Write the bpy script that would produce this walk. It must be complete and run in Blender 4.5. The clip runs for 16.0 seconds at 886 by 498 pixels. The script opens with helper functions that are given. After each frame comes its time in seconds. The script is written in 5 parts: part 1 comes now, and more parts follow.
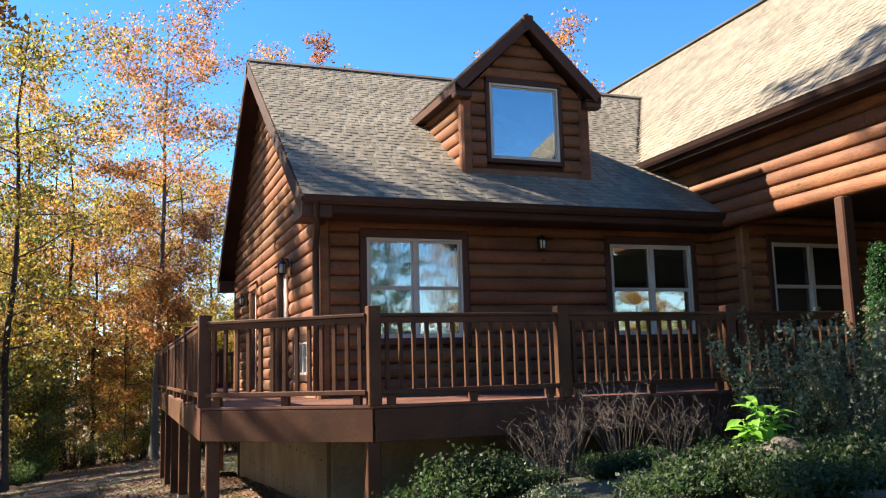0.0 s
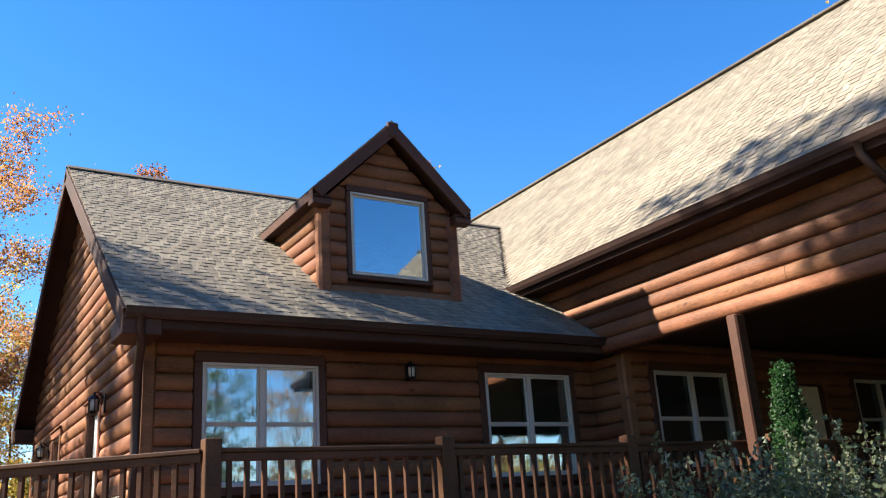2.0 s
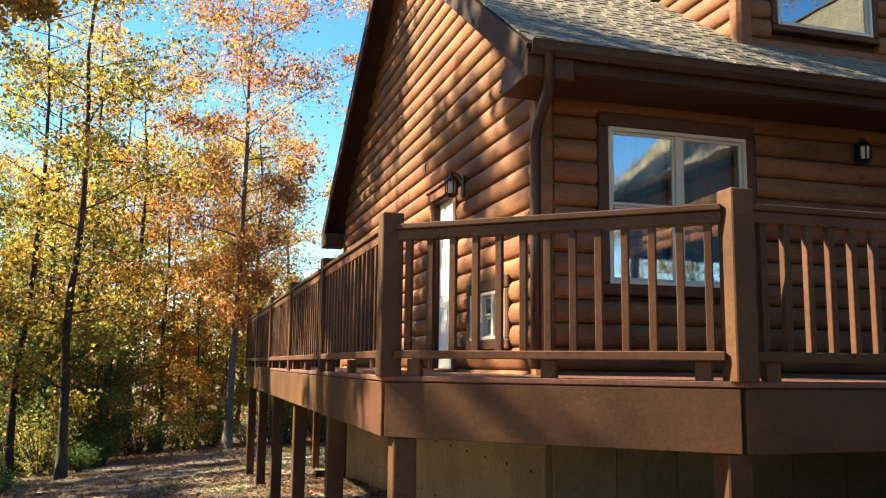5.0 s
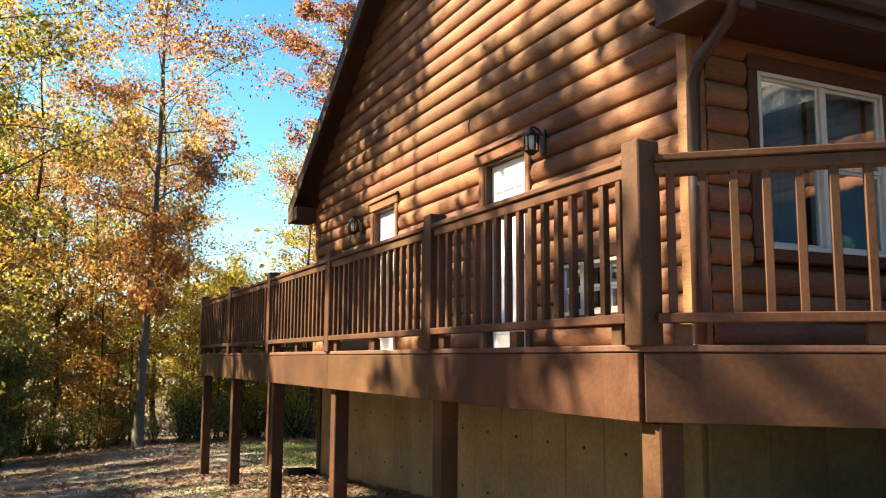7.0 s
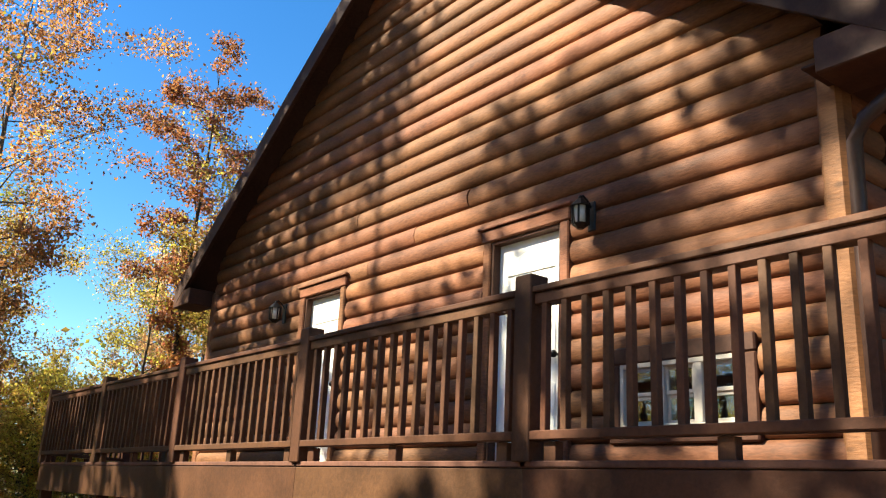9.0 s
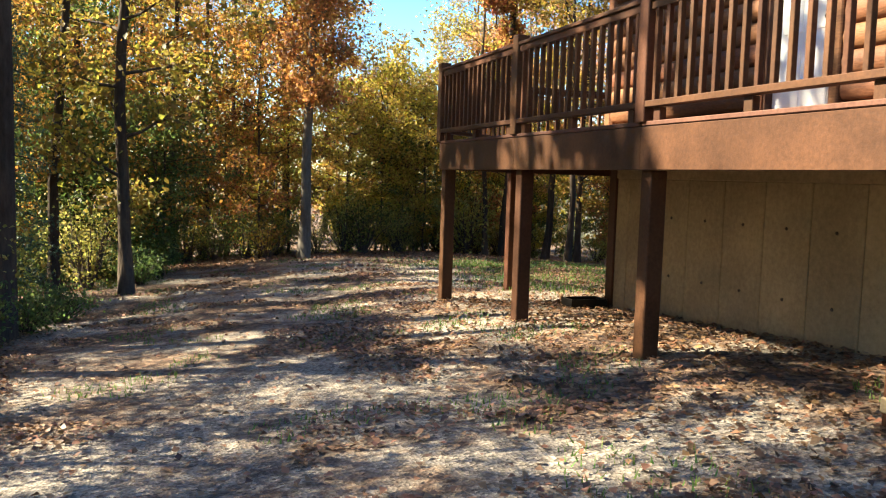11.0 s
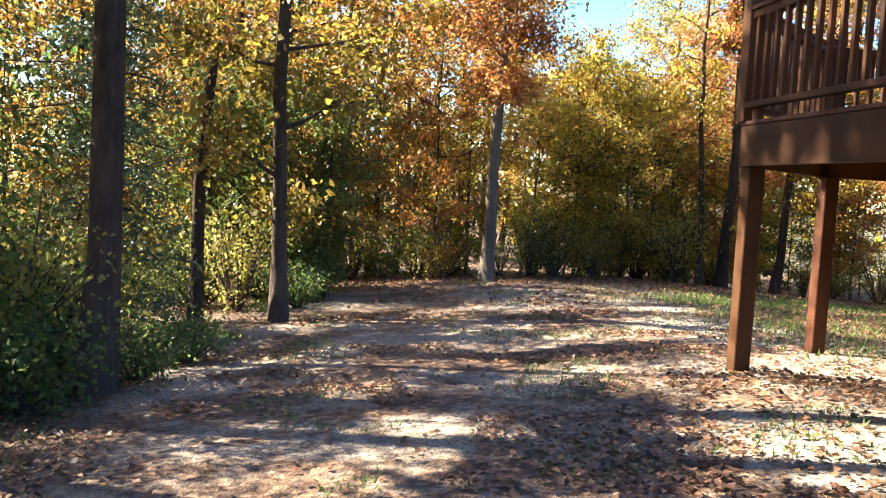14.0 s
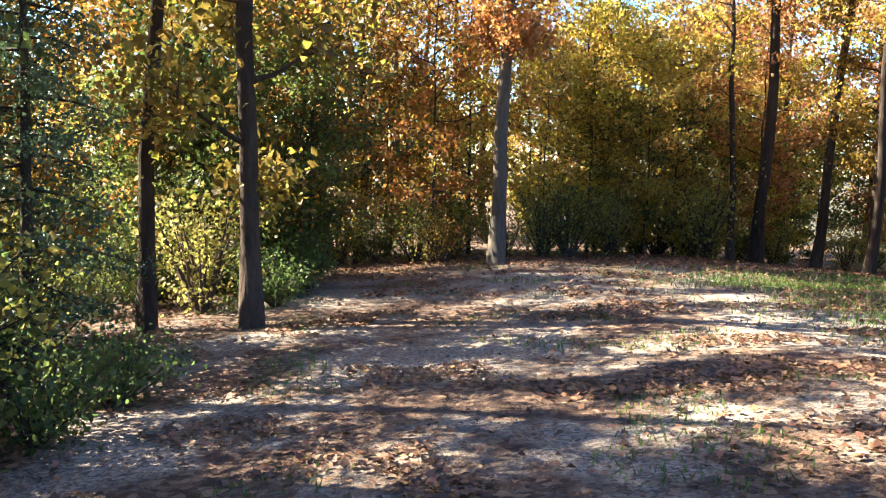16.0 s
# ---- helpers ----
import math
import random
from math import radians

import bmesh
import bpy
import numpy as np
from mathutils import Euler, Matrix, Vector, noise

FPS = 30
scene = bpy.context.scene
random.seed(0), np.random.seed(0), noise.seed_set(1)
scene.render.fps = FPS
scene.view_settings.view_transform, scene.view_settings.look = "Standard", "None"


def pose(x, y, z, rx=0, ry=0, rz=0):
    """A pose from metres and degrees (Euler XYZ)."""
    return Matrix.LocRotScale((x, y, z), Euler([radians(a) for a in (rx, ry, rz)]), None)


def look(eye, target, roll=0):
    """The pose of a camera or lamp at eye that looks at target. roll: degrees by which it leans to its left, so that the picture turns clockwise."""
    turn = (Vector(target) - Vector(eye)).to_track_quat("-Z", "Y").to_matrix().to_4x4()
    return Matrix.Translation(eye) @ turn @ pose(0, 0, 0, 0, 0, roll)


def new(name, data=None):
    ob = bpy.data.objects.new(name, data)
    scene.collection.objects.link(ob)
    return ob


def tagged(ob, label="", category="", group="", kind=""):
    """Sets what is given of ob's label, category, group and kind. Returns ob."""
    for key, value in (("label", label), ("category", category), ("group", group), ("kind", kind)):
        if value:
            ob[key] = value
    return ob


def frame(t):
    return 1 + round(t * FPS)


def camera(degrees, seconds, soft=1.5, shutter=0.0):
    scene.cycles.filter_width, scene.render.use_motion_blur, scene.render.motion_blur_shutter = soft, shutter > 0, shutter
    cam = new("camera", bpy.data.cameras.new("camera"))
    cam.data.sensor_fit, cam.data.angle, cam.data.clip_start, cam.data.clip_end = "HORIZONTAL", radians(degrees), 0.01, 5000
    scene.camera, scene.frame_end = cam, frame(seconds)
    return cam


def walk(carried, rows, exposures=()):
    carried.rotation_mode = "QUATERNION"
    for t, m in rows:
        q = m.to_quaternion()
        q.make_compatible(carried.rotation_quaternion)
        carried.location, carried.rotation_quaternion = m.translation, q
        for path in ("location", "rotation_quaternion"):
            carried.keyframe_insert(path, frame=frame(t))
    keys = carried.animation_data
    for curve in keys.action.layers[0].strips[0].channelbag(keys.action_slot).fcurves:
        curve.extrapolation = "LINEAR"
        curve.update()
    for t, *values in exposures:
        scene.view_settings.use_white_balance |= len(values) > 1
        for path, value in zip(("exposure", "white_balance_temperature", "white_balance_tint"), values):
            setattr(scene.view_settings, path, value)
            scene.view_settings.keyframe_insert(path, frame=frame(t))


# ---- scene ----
cam = camera(54.9, 16.0, 1.2)
METRES, EYE, TILT, LEAN, TURN = 19.712, 1.32, 0.0, 0.0, -20.5
ROWS = [
    (0.0, 0.0, 0.0, 0.0, 0.22, 7.96, 1.6),
    (0.5, 0.0018, 0.0104, -0.0012, -3.3, 10.76, 0.22),
    (1.0, -0.0027, 0.0312, -0.0008, -7.69, 13.92, 1.11),
    (1.5, -0.0113, 0.055, -0.0024, -9.57, 15.86, 2.84),
    (2.0, -0.0124, 0.087, -0.0047, -10.51, 17.74, 3.69),
    (2.5, -0.0178, 0.1105, -0.0068, -10.95, 17.15, 2.51),
    (3.0, -0.0262, 0.1365, -0.0082, -11.23, 17.25, -0.09),
    (3.5, -0.0414, 0.1587, -0.01, -8.53, 14.83, -1.65),
    (4.0, -0.0602, 0.1808, -0.0121, -0.45, 9.75, -0.43),
    (4.5, -0.0807, 0.2041, -0.0135, 4.09, 8.02, -0.74),
    (7.0, -0.2098, 0.2857, -0.0225, -4.78, 7.41, -0.36),
    (7.5, -0.2341, 0.3095, -0.0241, -10.05, 11.39, -0.78),
    (8.0, -0.254, 0.3321, -0.025, -15.81, 15.38, -2.64),
    (8.5, -0.267, 0.3641, -0.027, -20.44, 18.76, -3.17),
    (9.0, -0.2822, 0.3944, -0.0292, -17.81, 16.25, -2.73),
    (9.5, -0.2954, 0.4276, -0.0325, -10.66, 7.75, -1.52),
    (10.0, -0.3146, 0.4541, -0.037, -3.31, 1.76, -1.34),
    (12.5, -0.3838, 0.6063, -0.0483, 4.25, -7.6, -2.95),
    (13.0, -0.3922, 0.6408, -0.0496, 4.67, -6.18, -5.03),
    (13.5, -0.4, 0.6735, -0.0508, 2.95, -4.88, -3.75),
    (14.0, -0.4101, 0.7062, -0.0539, 12.74, -4.15, -3.13),
    (14.5, -0.4223, 0.7407, -0.0557, 12.58, -3.94, -2.04),
    (15.0, -0.434, 0.7752, -0.0585, 14.04, -5.73, -2.04),
    (15.5, -0.4467, 0.8075, -0.0588, 11.75, -7.33, -1.05),
    (16.0, -0.4607, 0.8395, -0.0606, 11.43, -5.78, -1.72),
]
walk(cam, [(t, pose(0, 0, EYE, TILT, LEAN, TURN) @ pose(METRES * x, METRES * y, METRES * z, 90 + pitch, roll, yaw)) for t, x, y, z, yaw, pitch, roll in ROWS],
     [(0.0, 2.3, 6700, 9), (2.0, 2.2, 6400, 9), (3.5, 2.2, 6500, 9), (4.5, 2.5, 8000, 5), (7.0, 2.65, 7600, 0), (7.5, 2.55, 7500, 1), (8.5, 2.2, 6700, 1), (9.0, 2.15, 6900, 2), (10.0, 2.5, 7400, 1), (12.5, 3.0, 6900, 9), (13.5, 3.25, 6950, 10), (16.0, 3.28, 6750, 10)])


# ---- light ----
SUN = Vector((1.0, -0.58, -0.956)).normalized()
world = bpy.data.worlds.new("sky")
scene.world = world
world.use_nodes = True
wn = world.node_tree
sky = wn.nodes.new("ShaderNodeTexSky")
sky.sky_type = "NISHITA"
sky.sun_disc = False
sky.sun_elevation = radians(39.6)
sky.sun_rotation = math.atan2(-SUN.x, -SUN.y)
sky.altitude, sky.air_density, sky.dust_density, sky.ozone_density = 300, 1.0, 0.1, 3.5
wn.nodes["Background"].inputs[1].default_value = 0.064
deep = wn.nodes.new("ShaderNodeHueSaturation")
deep.inputs["Saturation"].default_value = 1.3
deep.inputs["Hue"].default_value = 0.505
wn.links.new(sky.outputs[0], deep.inputs["Color"])
wn.links.new(deep.outputs[0], wn.nodes["Background"].inputs[0])
sun = new("sun", bpy.data.lights.new("sun", "SUN"))
sun.data.energy, sun.data.angle, sun.data.color = 5.0, radians(0.53), (1.0, 0.9, 0.76)
sun.matrix_world = look((-20, 12, 20), Vector((-20, 12, 20)) + SUN)


# ---- materials ----
def material(name, color, rough=0.6, metal=0.0, dark=0.6, light=1.25, scale=6.0, stretch=(1, 1, 1), grain=40.0, bump=0.25,
             depth=0.004, per="", spread=0.25, hue=0.0, ior=1.45, stain=0.0, knots=False):
    """A surface with broad tone changes, fine grain and relief; per: 'object' or 'island' gives each piece a tone of its own."""
    m = bpy.data.materials.new(name)
    m.use_nodes = True
    nt = m.node_tree
    N, L = nt.nodes, nt.links
    b = N["Principled BSDF"]
    b.inputs["Roughness"].default_value, b.inputs["Metallic"].default_value, b.inputs["IOR"].default_value = rough, metal, ior
    b.inputs["Specular IOR Level"].default_value = 0.5 if rough < 0.5 else 0.22
    geo = N.new("ShaderNodeNewGeometry")
    mp = N.new("ShaderNodeMapping")
    mp.inputs["Scale"].default_value = stretch
    L.new(geo.outputs["Position"], mp.inputs[0])
    n1 = N.new("ShaderNodeTexNoise")
    n1.inputs["Scale"].default_value, n1.inputs["Detail"].default_value = scale * 0.35, 4
    n2 = N.new("ShaderNodeTexNoise")
    n2.inputs["Scale"].default_value, n2.inputs["Detail"].default_value, n2.inputs["Roughness"].default_value = grain, 6, 0.65
    for n in (n1, n2):
        L.new(mp.outputs[0], n.inputs["Vector"])
    add = N.new("ShaderNodeMath")
    add.operation = "ADD"
    L.new(n1.outputs[0], add.inputs[0]), L.new(n2.outputs[0], add.inputs[1])
    r = N.new("ShaderNodeMapRange")
    r.inputs[1].default_value, r.inputs[2].default_value, r.inputs[3].default_value, r.inputs[4].default_value = 0.7, 1.3, dark, light
    L.new(add.outputs[0], r.inputs[0])
    hsv = N.new("ShaderNodeHueSaturation")
    hsv.inputs["Color"].default_value = (*color, 1)
    val = r.outputs[0]
    if per:
        if per == "island":
            rnd = geo.outputs["Random Per Island"]
        else:
            info = N.new("ShaderNodeObjectInfo")
            rnd = info.outputs["Random"]
        r2 = N.new("ShaderNodeMapRange")
        r2.inputs[3].default_value, r2.inputs[4].default_value = 1 - spread, 1 + spread
        L.new(rnd, r2.inputs[0])
        mul = N.new("ShaderNodeMath")
        mul.operation = "MULTIPLY"
        L.new(r2.outputs[0], mul.inputs[0]), L.new(val, mul.inputs[1])
        val = mul.outputs[0]
        if hue:
            wh = N.new("ShaderNodeTexWhiteNoise")
            wh.noise_dimensions = "1D"
            L.new(rnd, wh.inputs["W"])
            r3 = N.new("ShaderNodeMapRange")
            r3.inputs[3].default_value, r3.inputs[4].default_value = 0.5 - hue, 0.5 + hue
            L.new(wh.outputs[0], r3.inputs[0]), L.new(r3.outputs[0], hsv.inputs["Hue"])
    if stain:
        n3 = N.new("ShaderNodeTexNoise")
        n3.inputs["Scale"].default_value, n3.inputs["Detail"].default_value = 1.3, 5
        L.new(geo.outputs["Position"], n3.inputs["Vector"])
        r4 = N.new("ShaderNodeMapRange")
        r4.inputs[1].default_value, r4.inputs[2].default_value, r4.inputs[3].default_value, r4.inputs[4].default_value = 0.45, 0.65, 1 - stain, 1.0
        L.new(n3.outputs[0], r4.inputs[0])
        mul2 = N.new("ShaderNodeMath")
        mul2.operation = "MULTIPLY"
        L.new(r4.outputs[0], mul2.inputs[0]), L.new(val, mul2.inputs[1])
        val = mul2.outputs[0]
    if knots:
        vk = N.new("ShaderNodeTexVoronoi")
        vk.inputs["Scale"].default_value = 2.3
        mk = N.new("ShaderNodeMapping")
        mk.inputs["Scale"].default_value = (0.75, 0.75, 1.6)
        L.new(geo.outputs["Position"], mk.inputs[0]), L.new(mk.outputs[0], vk.inputs["Vector"])
        rk = N.new("ShaderNodeMapRange")
        rk.inputs[1].default_value, rk.inputs[2].default_value, rk.inputs[3].default_value, rk.inputs[4].default_value = 0.04, 0.1, 0.45, 1.0
        L.new(vk.outputs["Distance"], rk.inputs[0])
        mulk = N.new("ShaderNodeMath")
        mulk.operation = "MULTIPLY"
        L.new(rk.outputs[0], mulk.inputs[0]), L.new(val, mulk.inputs[1])
        val = mulk.outputs[0]
    L.new(val, hsv.inputs["Value"])
    L.new(hsv.outputs[0], b.inputs["Base Color"])
    if bump:
        bp = N.new("ShaderNodeBump")
        bp.inputs["Strength"].default_value, bp.inputs["Distance"].default_value = bump, depth
        L.new(n2.outputs[0], bp.inputs["Height"]), L.new(bp.outputs[0], b.inputs["Normal"])
    return m


def leaf_material(name, color, hue=0.04, spread=0.45, through_light=0.6):
    """A thin leaf: reflects and lets some light through; each leaf has its own tone."""
    m = bpy.data.materials.new(name)
    m.use_nodes = True
    N, L = m.node_tree.nodes, m.node_tree.links
    b = N["Principled BSDF"]
    b.inputs["Roughness"].default_value = 0.55
    geo, info = N.new("ShaderNodeNewGeometry"), N.new("ShaderNodeObjectInfo")
    hsv = N.new("ShaderNodeHueSaturation")
    hsv.inputs["Color"].default_value = (*color, 1)
    rv = N.new("ShaderNodeMapRange")
    rv.inputs[3].default_value, rv.inputs[4].default_value = 1 - spread, 1 + spread
    L.new(geo.outputs["Random Per Island"], rv.inputs[0]), L.new(rv.outputs[0], hsv.inputs["Value"])
    wh = N.new("ShaderNodeTexWhiteNoise")
    wh.noise_dimensions = "1D"
    L.new(geo.outputs["Random Per Island"], wh.inputs["W"])
    mix = N.new("ShaderNodeMath")
    mix.operation = "MULTIPLY_ADD"
    mix.inputs[1].default_value = 0.65
    half = N.new("ShaderNodeMath")
    half.operation = "MULTIPLY"
    half.inputs[1].default_value = 0.35
    L.new(info.outputs["Random"], half.inputs[0])
    L.new(wh.outputs[0], mix.inputs[0]), L.new(half.outputs[0], mix.inputs[2])
    rh = N.new("ShaderNodeMapRange")
    rh.inputs[3].default_value, rh.inputs[4].default_value = 0.5 - hue, 0.5 + hue
    L.new(mix.outputs[0], rh.inputs[0]), L.new(rh.outputs[0], hsv.inputs["Hue"])
    L.new(hsv.outputs[0], b.inputs["Base Color"])
    tr = N.new("ShaderNodeBsdfTranslucent")
    L.new(hsv.outputs[0], tr.inputs[0])
    ms = N.new("ShaderNodeMixShader")
    ms.inputs[0].default_value = through_light
    L.new(b.outputs[0], ms.inputs[1]), L.new(tr.outputs[0], ms.inputs[2])
    L.new(ms.outputs[0], N["Material Output"].inputs[0])
    return m


def glass_material(name, mirror, tint=(0.75, 0.85, 0.85)):
    m = bpy.data.materials.new(name)
    m.use_nodes = True
    N, L = m.node_tree.nodes, m.node_tree.links
    N.remove(N["Principled BSDF"])
    clear, gloss, mix = N.new("ShaderNodeBsdfTransparent"), N.new("ShaderNodeBsdfGlossy"), N.new("ShaderNodeMixShader")
    clear.inputs[0].default_value = (*tint, 1)
    gloss.inputs["Roughness"].default_value = 0.015
    gloss.inputs["Color"].default_value = (0.9, 0.95, 1.0, 1)
    nz, bp = N.new("ShaderNodeTexNoise"), N.new("ShaderNodeBump")
    nz.inputs["Scale"].default_value = 1.6
    bp.inputs["Strength"].default_value, bp.inputs["Distance"].default_value = 0.06, 0.02
    L.new(nz.outputs[0], bp.inputs["Height"]), L.new(bp.outputs[0], gloss.inputs["Normal"])
    mix.inputs[0].default_value = mirror
    L.new(clear.outputs[0], mix.inputs[1]), L.new(gloss.outputs[0], mix.inputs[2])
    L.new(mix.outputs[0], N["Material Output"].inputs[0])
    return m


LOG = material("stained log", (0.18, 0.074, 0.034), 0.62, dark=0.5, light=1.4, scale=3.0, stretch=(1, 1, 5), grain=14, bump=0.35, depth=0.012, per="object", spread=0.16, hue=0.008, stain=0.25, knots=True)
TRIM = material("stained trim board", (0.062, 0.026, 0.015), 0.55, scale=4, stretch=(1, 1, 1), grain=30, bump=0.2, per="object", spread=0.12)
SOFFIT = material("dark soffit board", (0.045, 0.022, 0.015), 0.7, scale=4, grain=25, per="object", spread=0.1)
DECK = material("weathered stained deck timber", (0.088, 0.037, 0.018), 0.55, scale=5, grain=34, bump=0.35, depth=0.005, per="object", spread=0.2, hue=0.008, stain=0.3)
BOARD = material("worn red deck board", (0.15, 0.068, 0.046), 0.65, scale=5, grain=34, bump=0.3, per="object", spread=0.2, stain=0.3)
GUTTER = material("dark brown metal", (0.045, 0.025, 0.02), 0.4, 0.3, scale=3, grain=20, bump=0.05)
SHINGLE = material("asphalt shingle", (0.18, 0.156, 0.121), 0.92, dark=0.75, light=1.2, scale=3, grain=90, bump=0.4, depth=0.004, per="island", spread=0.2, hue=0.008, stain=0.08)
SHINGLE_P = material("asphalt shingle tab", (0.18, 0.156, 0.121), 0.92, dark=0.75, light=1.2, scale=3, grain=90, bump=0.4, depth=0.004, per="object", spread=0.2, hue=0.008, stain=0.08)
BAND = material("dark shingle band", (0.112, 0.096, 0.075), 0.95, scale=3, grain=60)
FELT = material("roof underlay", (0.10, 0.085, 0.07), 0.95, scale=3, grain=40)
VINYL = material("almond window frame", (0.42, 0.385, 0.33), 0.4, dark=0.85, light=1.1, scale=3, grain=20, bump=0.05)
WHITE = material("white painted door", (0.82, 0.80, 0.74), 0.35, dark=0.9, light=1.05, scale=2, grain=12, bump=0.05)
CREAM = material("cream painted door", (0.62, 0.52, 0.36), 0.45, dark=0.9, light=1.05, scale=2, grain=12, bump=0.05)
CONCRETE = material("tan coated concrete", (0.33, 0.25, 0.148), 0.85, dark=0.65, light=1.2, scale=2.5, grain=18, bump=0.3, depth=0.006, per="object", spread=0.07, stain=0.2)
IRON = material("black iron", (0.02, 0.018, 0.016), 0.45, 0.6, scale=8, grain=40, bump=0.1)
LAMPGLASS = material("frosted lamp glass", (0.6, 0.58, 0.5), 0.2, dark=0.9, light=1.1, bump=0.0)
# dark base colour puts the dimness of the rooms into their surfaces
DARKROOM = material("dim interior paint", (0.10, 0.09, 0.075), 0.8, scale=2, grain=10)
CURTAIN = material("pale curtain", (0.24, 0.31, 0.40), 0.9, dark=0.85, light=1.1, scale=3, grain=20)
BARK = material("grey brown bark", (0.062, 0.046, 0.033), 0.95, dark=0.45, light=1.6, scale=3, stretch=(1, 1, 0.25), grain=16, bump=0.9, depth=0.03, per="object", spread=0.25, stain=0.2)
BARK_PALE = material("pale grey bark", (0.13, 0.112, 0.09), 0.95, dark=0.5, light=1.4, scale=3, stretch=(1, 1, 0.25), grain=16, bump=0.8, depth=0.025, per="object", spread=0.2)
ROCK = material("grey field stone", (0.10, 0.078, 0.064), 0.9, dark=0.5, light=1.4, scale=5, grain=18, bump=0.7, depth=0.03, per="object", spread=0.2)
TWIG = material("dry grey twig", (0.075, 0.058, 0.048), 0.9, per="object")
GLASS = glass_material("window glass", 0.27)
LEAF_YELLOW = leaf_material("yellow green leaf", (0.29, 0.205, 0.036), 0.05)
LEAF_ORANGE = leaf_material("orange russet leaf", (0.37, 0.165, 0.058), 0.035)
LEAF_LIME = leaf_material("light olive leaf", (0.33, 0.33, 0.08), 0.05)
LEAF_CEDAR = leaf_material("cedar green", (0.06, 0.11, 0.055), 0.02, 0.35, 0.25)
# lighter version of LEAF_YELLOW: sunlight on the understorey is put into its colour
LEAF_SUN = leaf_material("bright yellow green leaf", (0.42, 0.33, 0.06), 0.05)
LEAF_PEACH = leaf_material("pale peach leaf", (0.62, 0.36, 0.16), 0.03)
LEAF_RUSSET = leaf_material("russet brown leaf", (0.28, 0.125, 0.045), 0.035)
LEAF_GREEN = leaf_material("deep green leaf", (0.10, 0.14, 0.036), 0.045)
LEAF_GOLD = leaf_material("golden brown leaf", (0.37, 0.21, 0.045), 0.045)
LEAF_MIX = leaf_material("olive gold leaf", (0.22, 0.175, 0.035), 0.06)
LEAF_SAGE = leaf_material("grey sage leaf", (0.115, 0.14, 0.07), 0.02, 0.35, 0.25)
LEAF_BRIGHT = leaf_material("bright green leaf", (0.16, 0.36, 0.05), 0.015, 0.3)
LEAF_LOW = leaf_material("garden green leaf", (0.034, 0.062, 0.018), 0.03)
LEAF_UNDER = leaf_material("understorey green leaf", (0.10, 0.155, 0.045), 0.03)
LEAF_CONIFER = leaf_material("arborvitae green", (0.03, 0.08, 0.022), 0.02)
LEAF_FALLEN = leaf_material("fallen brown leaf", (0.165, 0.086, 0.042), 0.03, 0.75, 0.1)


